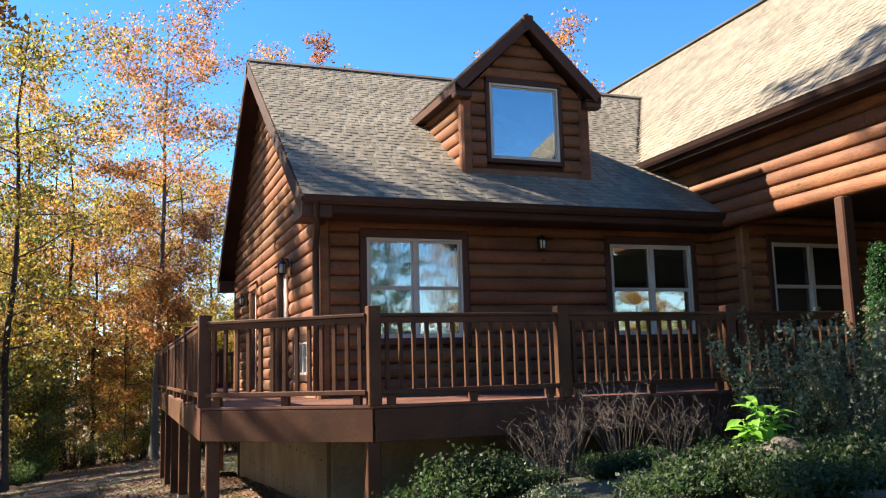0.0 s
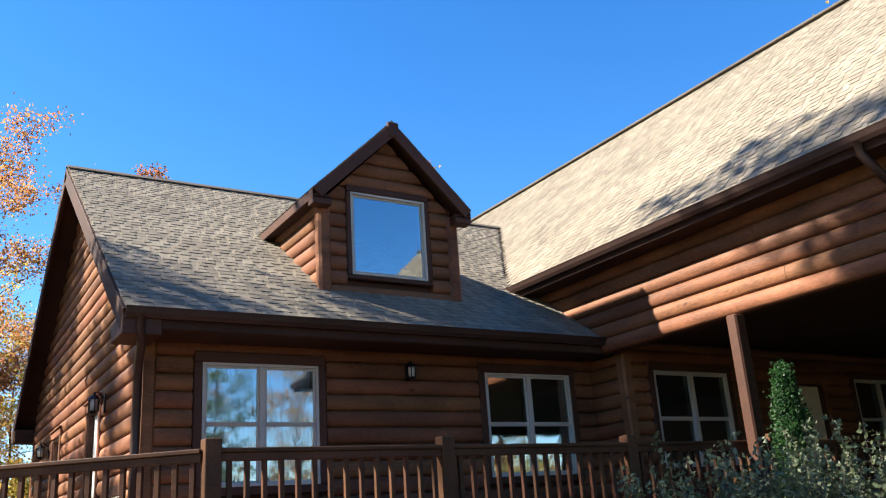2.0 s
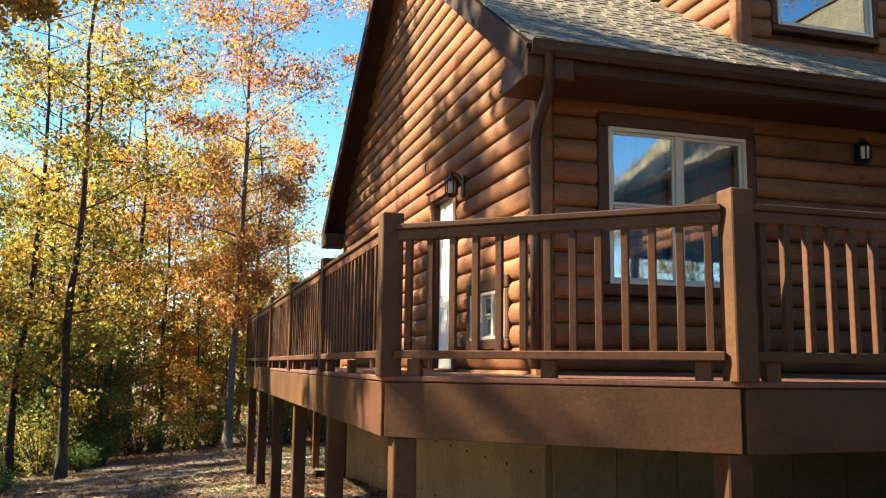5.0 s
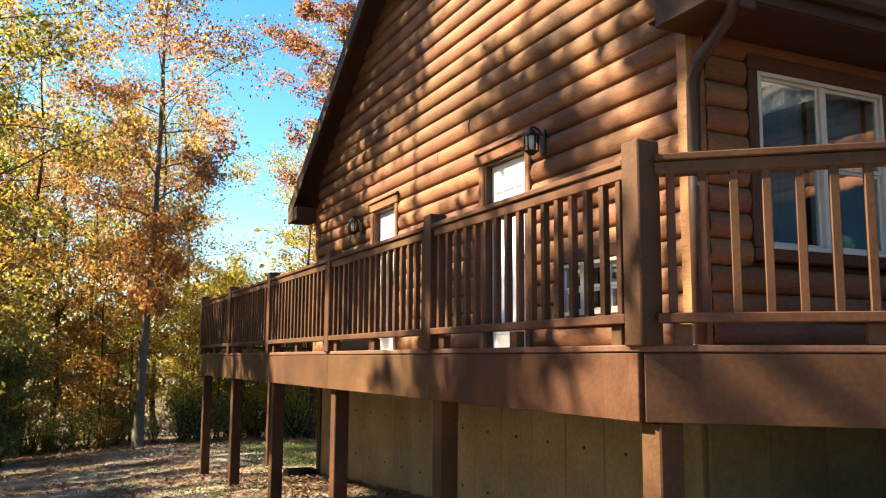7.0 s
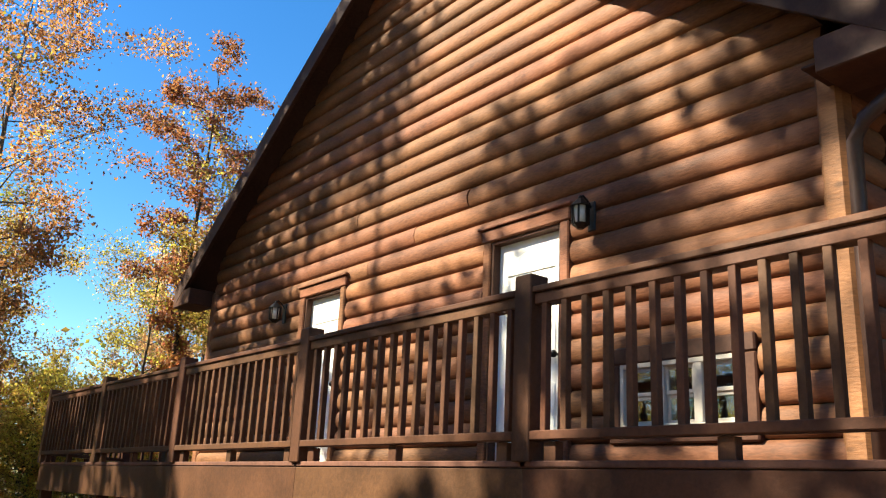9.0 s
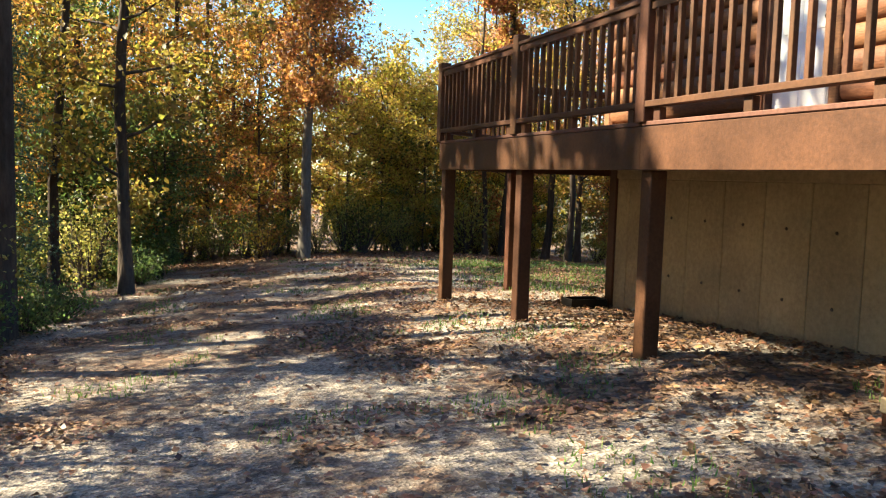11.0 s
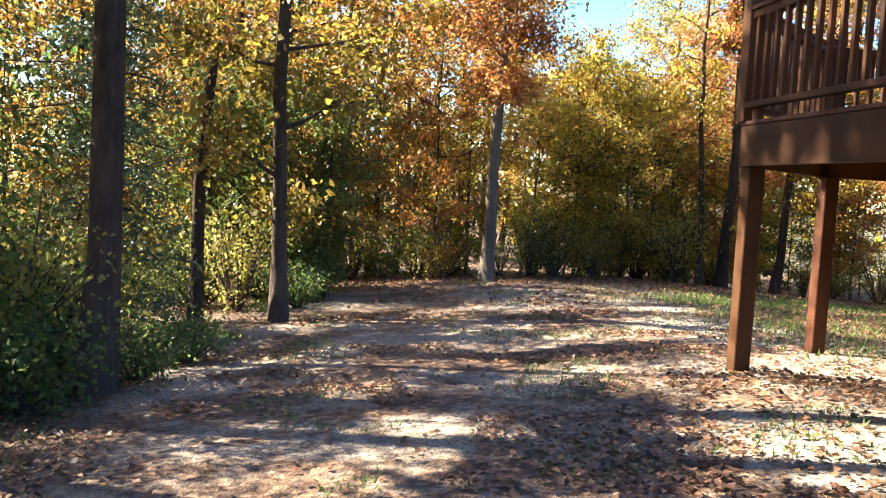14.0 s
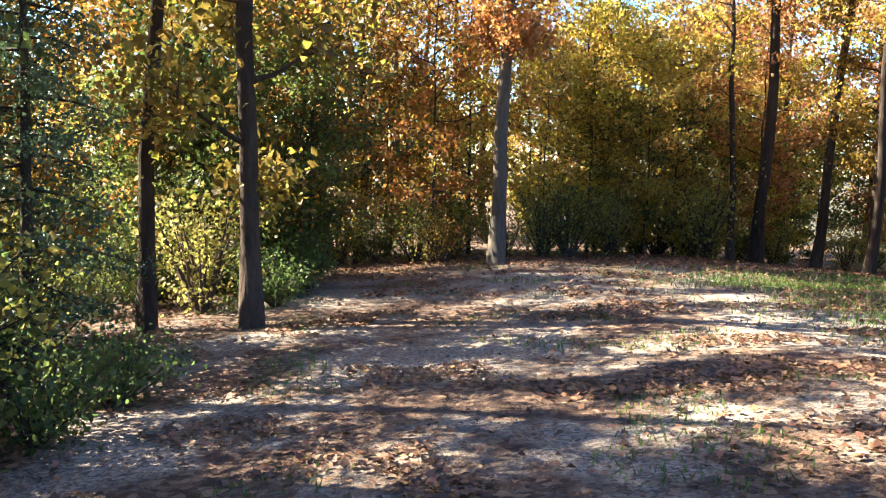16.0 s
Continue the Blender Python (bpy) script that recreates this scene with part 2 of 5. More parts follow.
def ground_material():
    """Pale gravel drive with a layer of brown leaf mould, thicker away from the drive's middle, and a little grass."""
    m = bpy.data.materials.new("leaf strewn gravel")
    m.use_nodes = True
    N, L = m.node_tree.nodes, m.node_tree.links
    b = N["Principled BSDF"]
    b.inputs["Roughness"].default_value = 0.95
    geo = N.new("ShaderNodeNewGeometry")

    def tex(scale, detail=5, rough=0.6):
        n = N.new("ShaderNodeTexNoise")
        n.inputs["Scale"].default_value, n.inputs["Detail"].default_value, n.inputs["Roughness"].default_value = scale, detail, rough
        L.new(geo.outputs["Position"], n.inputs["Vector"])
        return n

    def ramp(source, stops):
        r = N.new("ShaderNodeValToRGB")
        for i, (p, c) in enumerate(stops):
            e = r.color_ramp.elements[i] if i < 2 else r.color_ramp.elements.new(p)
            e.position, e.color = p, (*c, 1)
        L.new(source, r.inputs[0])
        return r

    vor = N.new("ShaderNodeTexVoronoi")
    vor.inputs["Scale"].default_value = 42
    L.new(geo.outputs["Position"], vor.inputs["Vector"])
    sep = N.new("ShaderNodeSeparateColor")
    L.new(vor.outputs["Color"], sep.inputs[0])
    stone = ramp(sep.outputs[0], [(0.0, (0.085, 0.071, 0.055)), (1.0, (0.37, 0.315, 0.245))])
    vor2 = N.new("ShaderNodeTexVoronoi")
    vor2.inputs["Scale"].default_value = 17
    L.new(geo.outputs["Position"], vor2.inputs["Vector"])
    sep2 = N.new("ShaderNodeSeparateColor")
    L.new(vor2.outputs["Color"], sep2.inputs[0])
    mould = ramp(sep2.outputs[1], [(0.0, (0.04, 0.024, 0.016)), (0.6, (0.11, 0.062, 0.036)), (1.0, (0.26, 0.17, 0.10))])
    patch, fine = tex(0.55, 6), tex(5.0, 4)
    s = N.new("ShaderNodeMath")
    s.operation = "MULTIPLY_ADD"
    s.inputs[1].default_value = 0.35
    L.new(fine.outputs[0], s.inputs[0]), L.new(patch.outputs[0], s.inputs[2])
    cover = ramp(s.outputs[0], [(0.62, (0, 0, 0)), (0.74, (1, 1, 1))])
    mix = N.new("ShaderNodeMixRGB")
    L.new(cover.outputs[0], mix.inputs[0]), L.new(stone.outputs[0], mix.inputs[1]), L.new(mould.outputs[0], mix.inputs[2])
    zone = N.new("ShaderNodeAttribute")
    zone.attribute_name = "zone"
    zs = N.new("ShaderNodeSeparateColor")
    L.new(zone.outputs["Color"], zs.inputs[0])
    wooded = N.new("ShaderNodeMixRGB")
    L.new(zs.outputs[0], wooded.inputs[0]), L.new(mix.outputs[0], wooded.inputs[1]), L.new(mould.outputs[0], wooded.inputs[2])
    bed = ramp(fine.outputs[0], [(0.3, (0.035, 0.028, 0.018)), (0.7, (0.07, 0.07, 0.03))])
    soil = N.new("ShaderNodeMixRGB")
    L.new(zs.outputs[1], soil.inputs[0]), L.new(wooded.outputs[0], soil.inputs[1]), L.new(bed.outputs[0], soil.inputs[2])
    L.new(soil.outputs[0], b.inputs["Base Color"])
    bp = N.new("ShaderNodeBump")
    bp.inputs["Strength"].default_value, bp.inputs["Distance"].default_value = 0.7, 0.02
    L.new(vor.outputs["Distance"], bp.inputs["Height"]), L.new(bp.outputs[0], b.inputs["Normal"])
    return m


GROUND = ground_material()
GRASS = leaf_material("grass blade", (0.11, 0.2, 0.035), 0.04, 0.4, 0.3)


# ---- building helpers ----
WORLD_BUILT = set()


def attach(ob, parent):
    """Parents ob; under the things in WORLD_BUILT parts are built in world coordinates."""
    ob.parent = parent
    if parent is not None and parent.name in WORLD_BUILT:
        ob.matrix_parent_inverse = Matrix.Translation(parent.location).inverted()


def mesh_object(name, verts, faces, mat, parent=None, label="", smooth=False):
    me = bpy.data.meshes.new(name)
    me.from_pydata([tuple(v) for v in verts], [], [tuple(f) for f in faces])
    me.materials.append(mat)
    if smooth:
        me.shade_smooth()
    ob = new(name, me)
    attach(ob, parent)
    if label:
        ob["label"] = label
    return ob


def part(name, bm, mat, parent=None, label="", smooth=False):
    me = bpy.data.meshes.new(name)
    bmesh.ops.recalc_face_normals(bm, faces=bm.faces)
    bm.to_mesh(me)
    bm.free()
    me.materials.append(mat)
    if smooth:
        me.shade_smooth()
    ob = new(name, me)
    attach(ob, parent)
    if label:
        ob["label"] = label
    return ob


def thing(name, place, label, category, group="", kind=""):
    ob = new(name)
    ob.empty_display_size = 0.2
    ob.location = place
    return tagged(ob, label, category, group, kind)


def box(bm, a, b, bevel=0.0, m=None):
    """A box from corner a to corner b, its edges rounded off a little."""
    r = bmesh.ops.create_cube(bm, size=1)
    vs = r["verts"]
    for v in vs:
        v.co = Vector([a[i] + (v.co[i] + 0.5) * (b[i] - a[i]) for i in range(3)])
    if bevel:
        es = {e for v in vs for e in v.link_edges}
        r = bmesh.ops.bevel(bm, geom=list(es), offset=bevel, segments=1, affect="EDGES")
        vs = list({v for f in r["faces"] for v in f.verts} | {v for v in vs if v.is_valid})
    if m is not None:
        bmesh.ops.transform(bm, matrix=m, verts=[v for v in vs if v.is_valid])
    return vs


def box_part(name, a, b, mat, parent=None, label="", bevel=0.006, m=None):
    bm = bmesh.new()
    box(bm, a, b, bevel)
    if m is not None:
        bm.transform(m)
    return part(name, bm, mat, parent, label)


def beam(name, p, q, w, h, mat, parent=None, label="", bevel=0.006):
    """A timber from p to q, w wide and h high, its top at the line p-q."""
    p, q = Vector(p), Vector(q)
    d = q - p
    bm = bmesh.new()
    box(bm, (0, -w / 2, -h), (d.length, w / 2, 0), bevel)
    x = d.normalized()
    y = Vector((0, 0, 1)).cross(x).normalized()
    z = x.cross(y)
    bm.transform(Matrix.Translation(p) @ Matrix((x, y, z)).transposed().to_4x4())
    return part(name, bm, mat, parent, label)


def tube_data(path, radii, sides=8):
    """Verts and faces of a round tube along a path, closed at both ends."""
    vs, fs = [], []
    for i, p in enumerate(path):
        a, b = path[max(i - 1, 0)], path[min(i + 1, len(path) - 1)]
        d = (Vector(b) - Vector(a)).normalized()
        u = d.cross(Vector((0, 0, 1)) if abs(d.z) < 0.9 else Vector((1, 0, 0))).normalized()
        w = d.cross(u)
        for k in range(sides):
            t = 2 * math.pi * k / sides
            vs.append(Vector(p) + (u * math.cos(t) + w * math.sin(t)) * radii[i])
    n = len(path)
    for i in range(n - 1):
        for k in range(sides):
            k2 = (k + 1) % sides
            fs.append((i * sides + k, i * sides + k2, (i + 1) * sides + k2, (i + 1) * sides + k))
    fs.append(tuple(range(sides)))
    fs.append(tuple((n - 1) * sides + k for k in range(sides)))
    return vs, fs


def merge(datas):
    vs, fs = [], []
    for v, f in datas:
        o = len(vs)
        vs += list(v)
        fs += [tuple(i + o for i in g) for g in f]
    return vs, fs


def smoothstep(a, b, x):
    t = min(max((x - a) / (b - a), 0.0), 1.0)
    return t * t * (3 - 2 * t)


def ground_z(x, y):
    """Height of the ground: falls away from the camera's start towards the woods, with a garden bank before the house."""
    xs = x if x < 1.2 else 1.2 + 0.15 * (min(x, 3) - 1.2)
    xs = max(xs, -6.0) + 0.25 * min(0, x + 6.0) * (x > -20) - (x <= -20) * 3.5
    ys = min(max(y, -15), 42)
    z = -0.08 + 0.095 * xs - 0.054 * ys
    z -= 0.45 * smoothstep(5, 14, x) * smoothstep(24, 36, y)
    z += BANK * smoothstep(1.6, 4.5, x) * (1 - smoothstep(8.6, 9.6, y))
    z += 0.02 * noise.noise(Vector((x * 0.6, y * 0.6, 0))) + 0.06 * noise.noise(Vector((x * 0.13, y * 0.13, 3)))
    return z


BANK = 0.6

# ---- ground ----
def axis(breaks):
    out = []
    for a, b, s in breaks:
        n = max(1, round((b - a) / s))
        out += [a + (b - a) * i / n for i in range(n)]
    return out + [breaks[-1][1]]


gx = axis([(-900, -100, 200), (-100, -30, 10), (-30, -9, 2), (-9, 12, 0.35), (12, 30, 2), (30, 100, 10), (100, 900, 200)])
gy = axis([(-900, -100, 200), (-100, -10, 10), (-10, 0, 1), (0, 40, 0.4), (40, 60, 2), (60, 160, 20), (160, 900, 185)])
gv = [(x, y, ground_z(x, y)) for y in gy for x in gx]
gf = [(j * len(gx) + i, j * len(gx) + i + 1, (j + 1) * len(gx) + i + 1, (j + 1) * len(gx) + i) for j in range(len(gy) - 1) for i in range(len(gx) - 1)]


def wooded(x, y):
    """How far the leaf mould of the woods covers the gravel."""
    edge = smoothstep(-3.6, -5.2, x + 0.5 * noise.noise(Vector((x * 0.4, y * 0.4, 9)))) if y > 16 else smoothstep(-4.5, -6.5, x)
    return max(edge, smoothstep(33.5, 36.5, y), smoothstep(3, 6, x) * smoothstep(21, 23, y))


def bedded(x, y):
    """Garden bed and lawn before the house; the dark soil runs on unseen, south and east, to cut bounced light."""
    n = 0.4 * noise.noise(Vector((x * 0.7, y * 0.7, 4)))
    return max(smoothstep(1.5, 2.3, x + n) * (1 - smoothstep(8.6, 9.2, y)), 1 - smoothstep(-4, -1, y + n), smoothstep(16, 18, x))


ground = tagged(mesh_object("ground", gv, gf, GROUND, smooth=True), "pale gravel drive strewn with fallen brown leaves", "ground", kind="structure")

zone = ground.data.color_attributes.new("zone", "FLOAT_COLOR", "POINT")
for i, (x, y, z) in enumerate(gv):
    zone.data[i].color = (wooded(x, y), bedded(x, y), 0, 1)

# ---- house: plan ----
XW, YF, YB = 2.56, 11.70, 21.34          # outer faces of the wing: west, south, north
RY, RZ = 16.52, 7.48                     # ridge of the wing
EY, EZ = 11.0, 3.65                      # its south eave
RAKE = 2.16                              # west edge of its roof
PITCH = (RZ - EZ) / (RY - EY)
MX, MEX, MEZ, MRX = 8.95, 8.47, 4.80, 12.80   # main house: wall, eave, ridge
MP = 0.963
MRZ = MEZ + MP * (MRX - MEX)
MS, MN = 1.2, 30.0                       # its south and north ends
DECKZ = 0.95
COURSE = 0.208

cabin = thing("log_house", (XW, YF, -0.9), "brown stained log house with grey shingle roof and a dormer", "house")
WORLD_BUILT.add(cabin.name)


def log_piece(wall, along, out, base, a0, a1, z0, h=COURSE, slant0=0.0, slant1=0.0, seed=0, bulge=0.062, mat=LOG):
    """One half-round log; along and out are unit vectors in plan, slants skew its two ends with height."""
    rnd = random.Random(seed * 7919 + round(z0 * 1000) + round(a0 * 100))
    n = max(2, round((a1 - a0) / 0.45))
    prof = [(-0.03, 0.0), (0.004, 0.0), (0.036, 0.008), (0.058, 0.04), (0.072, 0.104), (0.058, 0.168), (0.036, 0.200), (0.002, 0.208), (-0.03, 0.208)]
    along, out, base = Vector(along), Vector(out), Vector(base)
    vs, fs = [], []
    k = len(prof)
    phase = rnd.uniform(0, 20)
    for i in range(n + 1):
        t = i / n
        for o, z in prof:
            zz = z * h / 0.208
            a = a0 + slant0 * zz + (a1 + slant1 * zz - a0 - slant0 * zz) * t
            wob = 1 + 0.16 * noise.noise(Vector((a * 1.4, z0 * 3.1, phase)))
            oo = o * bulge / 0.062 * (wob if o > 0 else 1)
            vs.append(base + along * a + out * oo + Vector((0, 0, z0 + zz + 0.004 * noise.noise(Vector((a * 0.9, z0 * 5, phase + 5))) * (0 < zz < h))))
    for i in range(n):
        for j in range(k - 1):
            fs.append((i * k + j, (i + 1) * k + j, (i + 1) * k + j + 1, i * k + j + 1))
    fs.append(tuple(range(k - 1, -1, -1)))
    fs.append(tuple(n * k + j for j in range(k)))
    if Vector((0, 0, 1)).cross(along).dot(out) > 0:
        fs = [f[::-1] for f in fs]
    ob = mesh_object("log", vs, fs, mat, wall, smooth=True)
    ob.data.set_sharp_from_angle(angle=radians(50))
    return ob


def log_wall(name, along, out, base, a0, a1, z0, z1, holes=(), left=None, right=None, seed=1, thick=0.16, parent=None, label=""):
    """A wall of log courses with openings cut through; left(z), right(z) give sloping ends. holes: (a0, a1, z0, z1)."""
    along_v, out_v, base_v = Vector(along), Vector(out), Vector(base)
    bm = bmesh.new()
    zs = sorted({z0, z1, *[h[2] for h in holes], *[h[3] for h in holes]})
    cuts = []
    for lo, hi in zip(zs[:-1], zs[1:]):
        if hi - lo < 1e-4:
            continue
        mid = (lo + hi) / 2
        spans = [(a0, a1)]
        for h in sorted(holes):
            if h[2] < mid < h[3]:
                s = spans.pop()
                spans += [(s[0], h[0]), (h[1], s[1])]
        cuts.append((lo, hi, spans))
    for lo, hi, spans in cuts:
        steps = max(1, round((hi - lo) / 0.4)) if left else 1
        for k in range(steps):
            l2, h2 = lo + (hi - lo) * k / steps, lo + (hi - lo) * (k + 1) / steps
            for s, e in spans:
                quad = []
                for z in (l2, h2):
                    sa = max(s, left(z)) if left else s
                    ea = min(e, right(z)) if right else e
                    quad.append((sa, max(ea, sa + 0.001), z))
                pts = []
                for d in (-0.02, -thick):
                    for sa, ea, z in quad:
                        for a in (sa, ea):
                            pts.append(bm.verts.new(base_v + along_v * a + out_v * d + Vector((0, 0, z))))
                for f in ((0, 1, 3, 2), (4, 5, 7, 6), (0, 1, 5, 4), (2, 3, 7, 6), (0, 2, 6, 4), (1, 3, 7, 5)):
                    bm.faces.new([pts[i] for i in f])
    wall = part(name, bm, TRIM, parent, label)
    z, c = z0, 0
    while z < z1 - 0.02:
        h = min(COURSE, z1 - z)
        mid = z + h / 2
        spans = [(a0, a1)]
        for hole in sorted(holes):
            if hole[2] < mid < hole[3]:
                s = spans.pop()
                spans += [(s[0], hole[0]), (hole[1], s[1])]
        for s, e in spans:
            sl0 = sl1 = 0.0
            if left and left(z) > s - 1e-6:
                s, sl0 = left(z), (left(z + h) - left(z)) / h
            if right and right(z) < e + 1e-6:
                e, sl1 = right(z), (right(z + h) - right(z)) / h
            if e - s > 0.12:
                # long runs are two logs butted together
                if e - s > 5.2 and not sl0:
                    cut = s + (e - s) * (0.35 + 0.3 * ((c * 37) % 10) / 10)
                    log_piece(wall, along, out, base, s, cut - 0.003, z, h, sl0, 0, seed + c)
                    log_piece(wall, along, out, base, cut + 0.003, e, z, h, 0, sl1, seed + c + 50)
                else:
                    log_piece(wall, along, out, base, s, e, z, h, sl0, sl1, seed + c)
        z += COURSE
        c += 1
    return wall


# openings of the wing: (from, to, sill, head), along x on the south wall, along y on the west wall
W1, W2 = (3.19, 4.65, 1.76, 3.20), (7.18, 8.70, 1.76, 3.20)
D1, D2 = (14.09, 14.98, DECKZ, 3.04), (17.62, 18.46, DECKZ, 3.04)
WL = (12.42, 13.46, 1.28, 1.76)
PY = 10.95                                # wall at the back of the porch
W3, DP, W4 = (9.71, 11.30, 1.76, 3.18), (12.78, 13.70, DECKZ, 3.06), (14.60, 16.10, 1.76, 3.18)


def grow(o, d=0.11, floor=False):
    return (o[0] - d, o[1] + d, o[2] if floor else o[2] - d, o[3] + d)


def gl(z):
    return max(YF + 0.02, EY + (z - EZ + 0.14) / PITCH)


def gr(z):
    return 2 * RY - gl(z)


log_wall("west_wall", (0, 1, 0), (-1, 0, 0), (XW, 0, 0), YF, YB, 0.78, 7.30, [grow(WL), grow(D1, floor=True), grow(D2, floor=True)], gl, gr, 3, parent=cabin, label="sunlit orange-brown log gable wall")
log_wall("south_wall", (1, 0, 0), (0, -1, 0), (0, YF, 0), XW + 0.1, 9.2, 0.78, 3.62, [grow(W1), grow(W2)], seed=40, parent=cabin, label="shaded dark brown log wall")
log_wall("porch_wall", (1, 0, 0), (0, -1, 0), (0, PY, 0), 9.2, 16.5, 0.78, 3.62, [grow(W3), grow(DP, floor=True), grow(W4)], seed=80, parent=cabin, label="shaded log wall under the porch roof")
log_wall("jog_wall", (0, 1, 0), (-1, 0, 0), (9.2, 0, 0), PY, YF, 0.78, 3.42, seed=120, parent=cabin)
log_wall("upper_wall", (0, 1, 0), (-1, 0, 0), (MX, 0, 0), MS + 0.4, 12.6, 3.43, 4.90, seed=140, parent=cabin, label="log band above the porch posts")
box_part("north_wall", (XW + 0.02, YB - 0.16, -1.2), (16.5, YB, 3.62), TRIM, cabin)
box_part("east_wall", (16.5, PY, -1.2), (16.66, 26, 4.8), TRIM, cabin)
# unseen plain wall, added to keep eastern light out of the porch
box_part("porch_end_wall", (16.5, MS + 0.5, -1.2), (16.66, PY, 4.8), TRIM, cabin)
box_part("north_end_wall", (8.95, 25.84, -1.2), (16.5, 26, 4.8), TRIM, cabin)
box_part("corner_post", (XW - 0.075, YF - 0.075, 0.7), (XW + 0.10, YF + 0.10, 3.56), LOG, cabin, bevel=0.03)
box_part("corner_post", (XW - 0.075, YB - 0.10, 0.7), (XW + 0.10, YB + 0.075, 3.56), LOG, cabin, bevel=0.03)
box_part("corner_post", (9.12, PY - 0.075, 0.7), (9.30, PY + 0.10, 3.42), LOG, cabin, bevel=0.03)
# floor inside and rooms, their dimness put into a dark colour
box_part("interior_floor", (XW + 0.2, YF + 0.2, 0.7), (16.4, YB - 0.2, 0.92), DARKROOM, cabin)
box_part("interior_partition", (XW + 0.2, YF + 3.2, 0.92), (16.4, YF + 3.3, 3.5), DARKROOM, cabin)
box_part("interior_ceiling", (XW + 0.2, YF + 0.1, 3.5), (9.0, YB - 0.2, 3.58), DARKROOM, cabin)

# ---- foundation ----
found = part("foundation", (lambda bm: (box(bm, (XW + 0.09, YF + 0.09, -1.6), (9.2, YF + 0.3, 0.78)), box(bm, (XW + 0.09, YF + 0.3, -1.6), (XW + 0.3, YB - 0.08, 0.78)), box(bm, (9.2, PY + 0.09, -1.6), (16.5, PY + 0.3, 0.78)), bm)[-1])(bmesh.new()), CONCRETE, cabin, "tan coated concrete foundation")
y = YF + 0.06
while y < YB - 0.1:
    e = min(y + 0.61, YB - 0.06)
    box_part("form_panel", (XW + 0.05, y + 0.004, -1.5), (XW + 0.092, e - 0.004, 0.52), CONCRETE, found, bevel=0.006)
    for z in (-0.55, 0.1):
        bm = bmesh.new()
        bmesh.ops.create_icosphere(bm, subdivisions=1, radius=0.018)
        bm.transform(pose(XW + 0.05, y + 0.3, z))
        part("tie_end", bm, TWIG, found)
    y += 0.61
box_part("ledge", (XW + 0.03, YF + 0.05, 0.52), (XW + 0.092, YB - 0.06, 0.78), CONCRETE, found, bevel=0.01)
x = XW + 0.12
while x < 9.1:
    box_part("form_panel", (x + 0.004, YF + 0.05, -1.5), (min(x + 0.61, 9.2) - 0.004, YF + 0.092, 0.76), CONCRETE, found, bevel=0.006)
    x += 0.61


# ---- windows and doors ----
def frame_local(along, out, base):
    """Matrix that takes (a, depth outward, z) to the world."""
    return Matrix.Translation(base) @ Matrix((Vector(along), Vector(out), Vector((0, 0, 1)))).transposed().to_4x4()


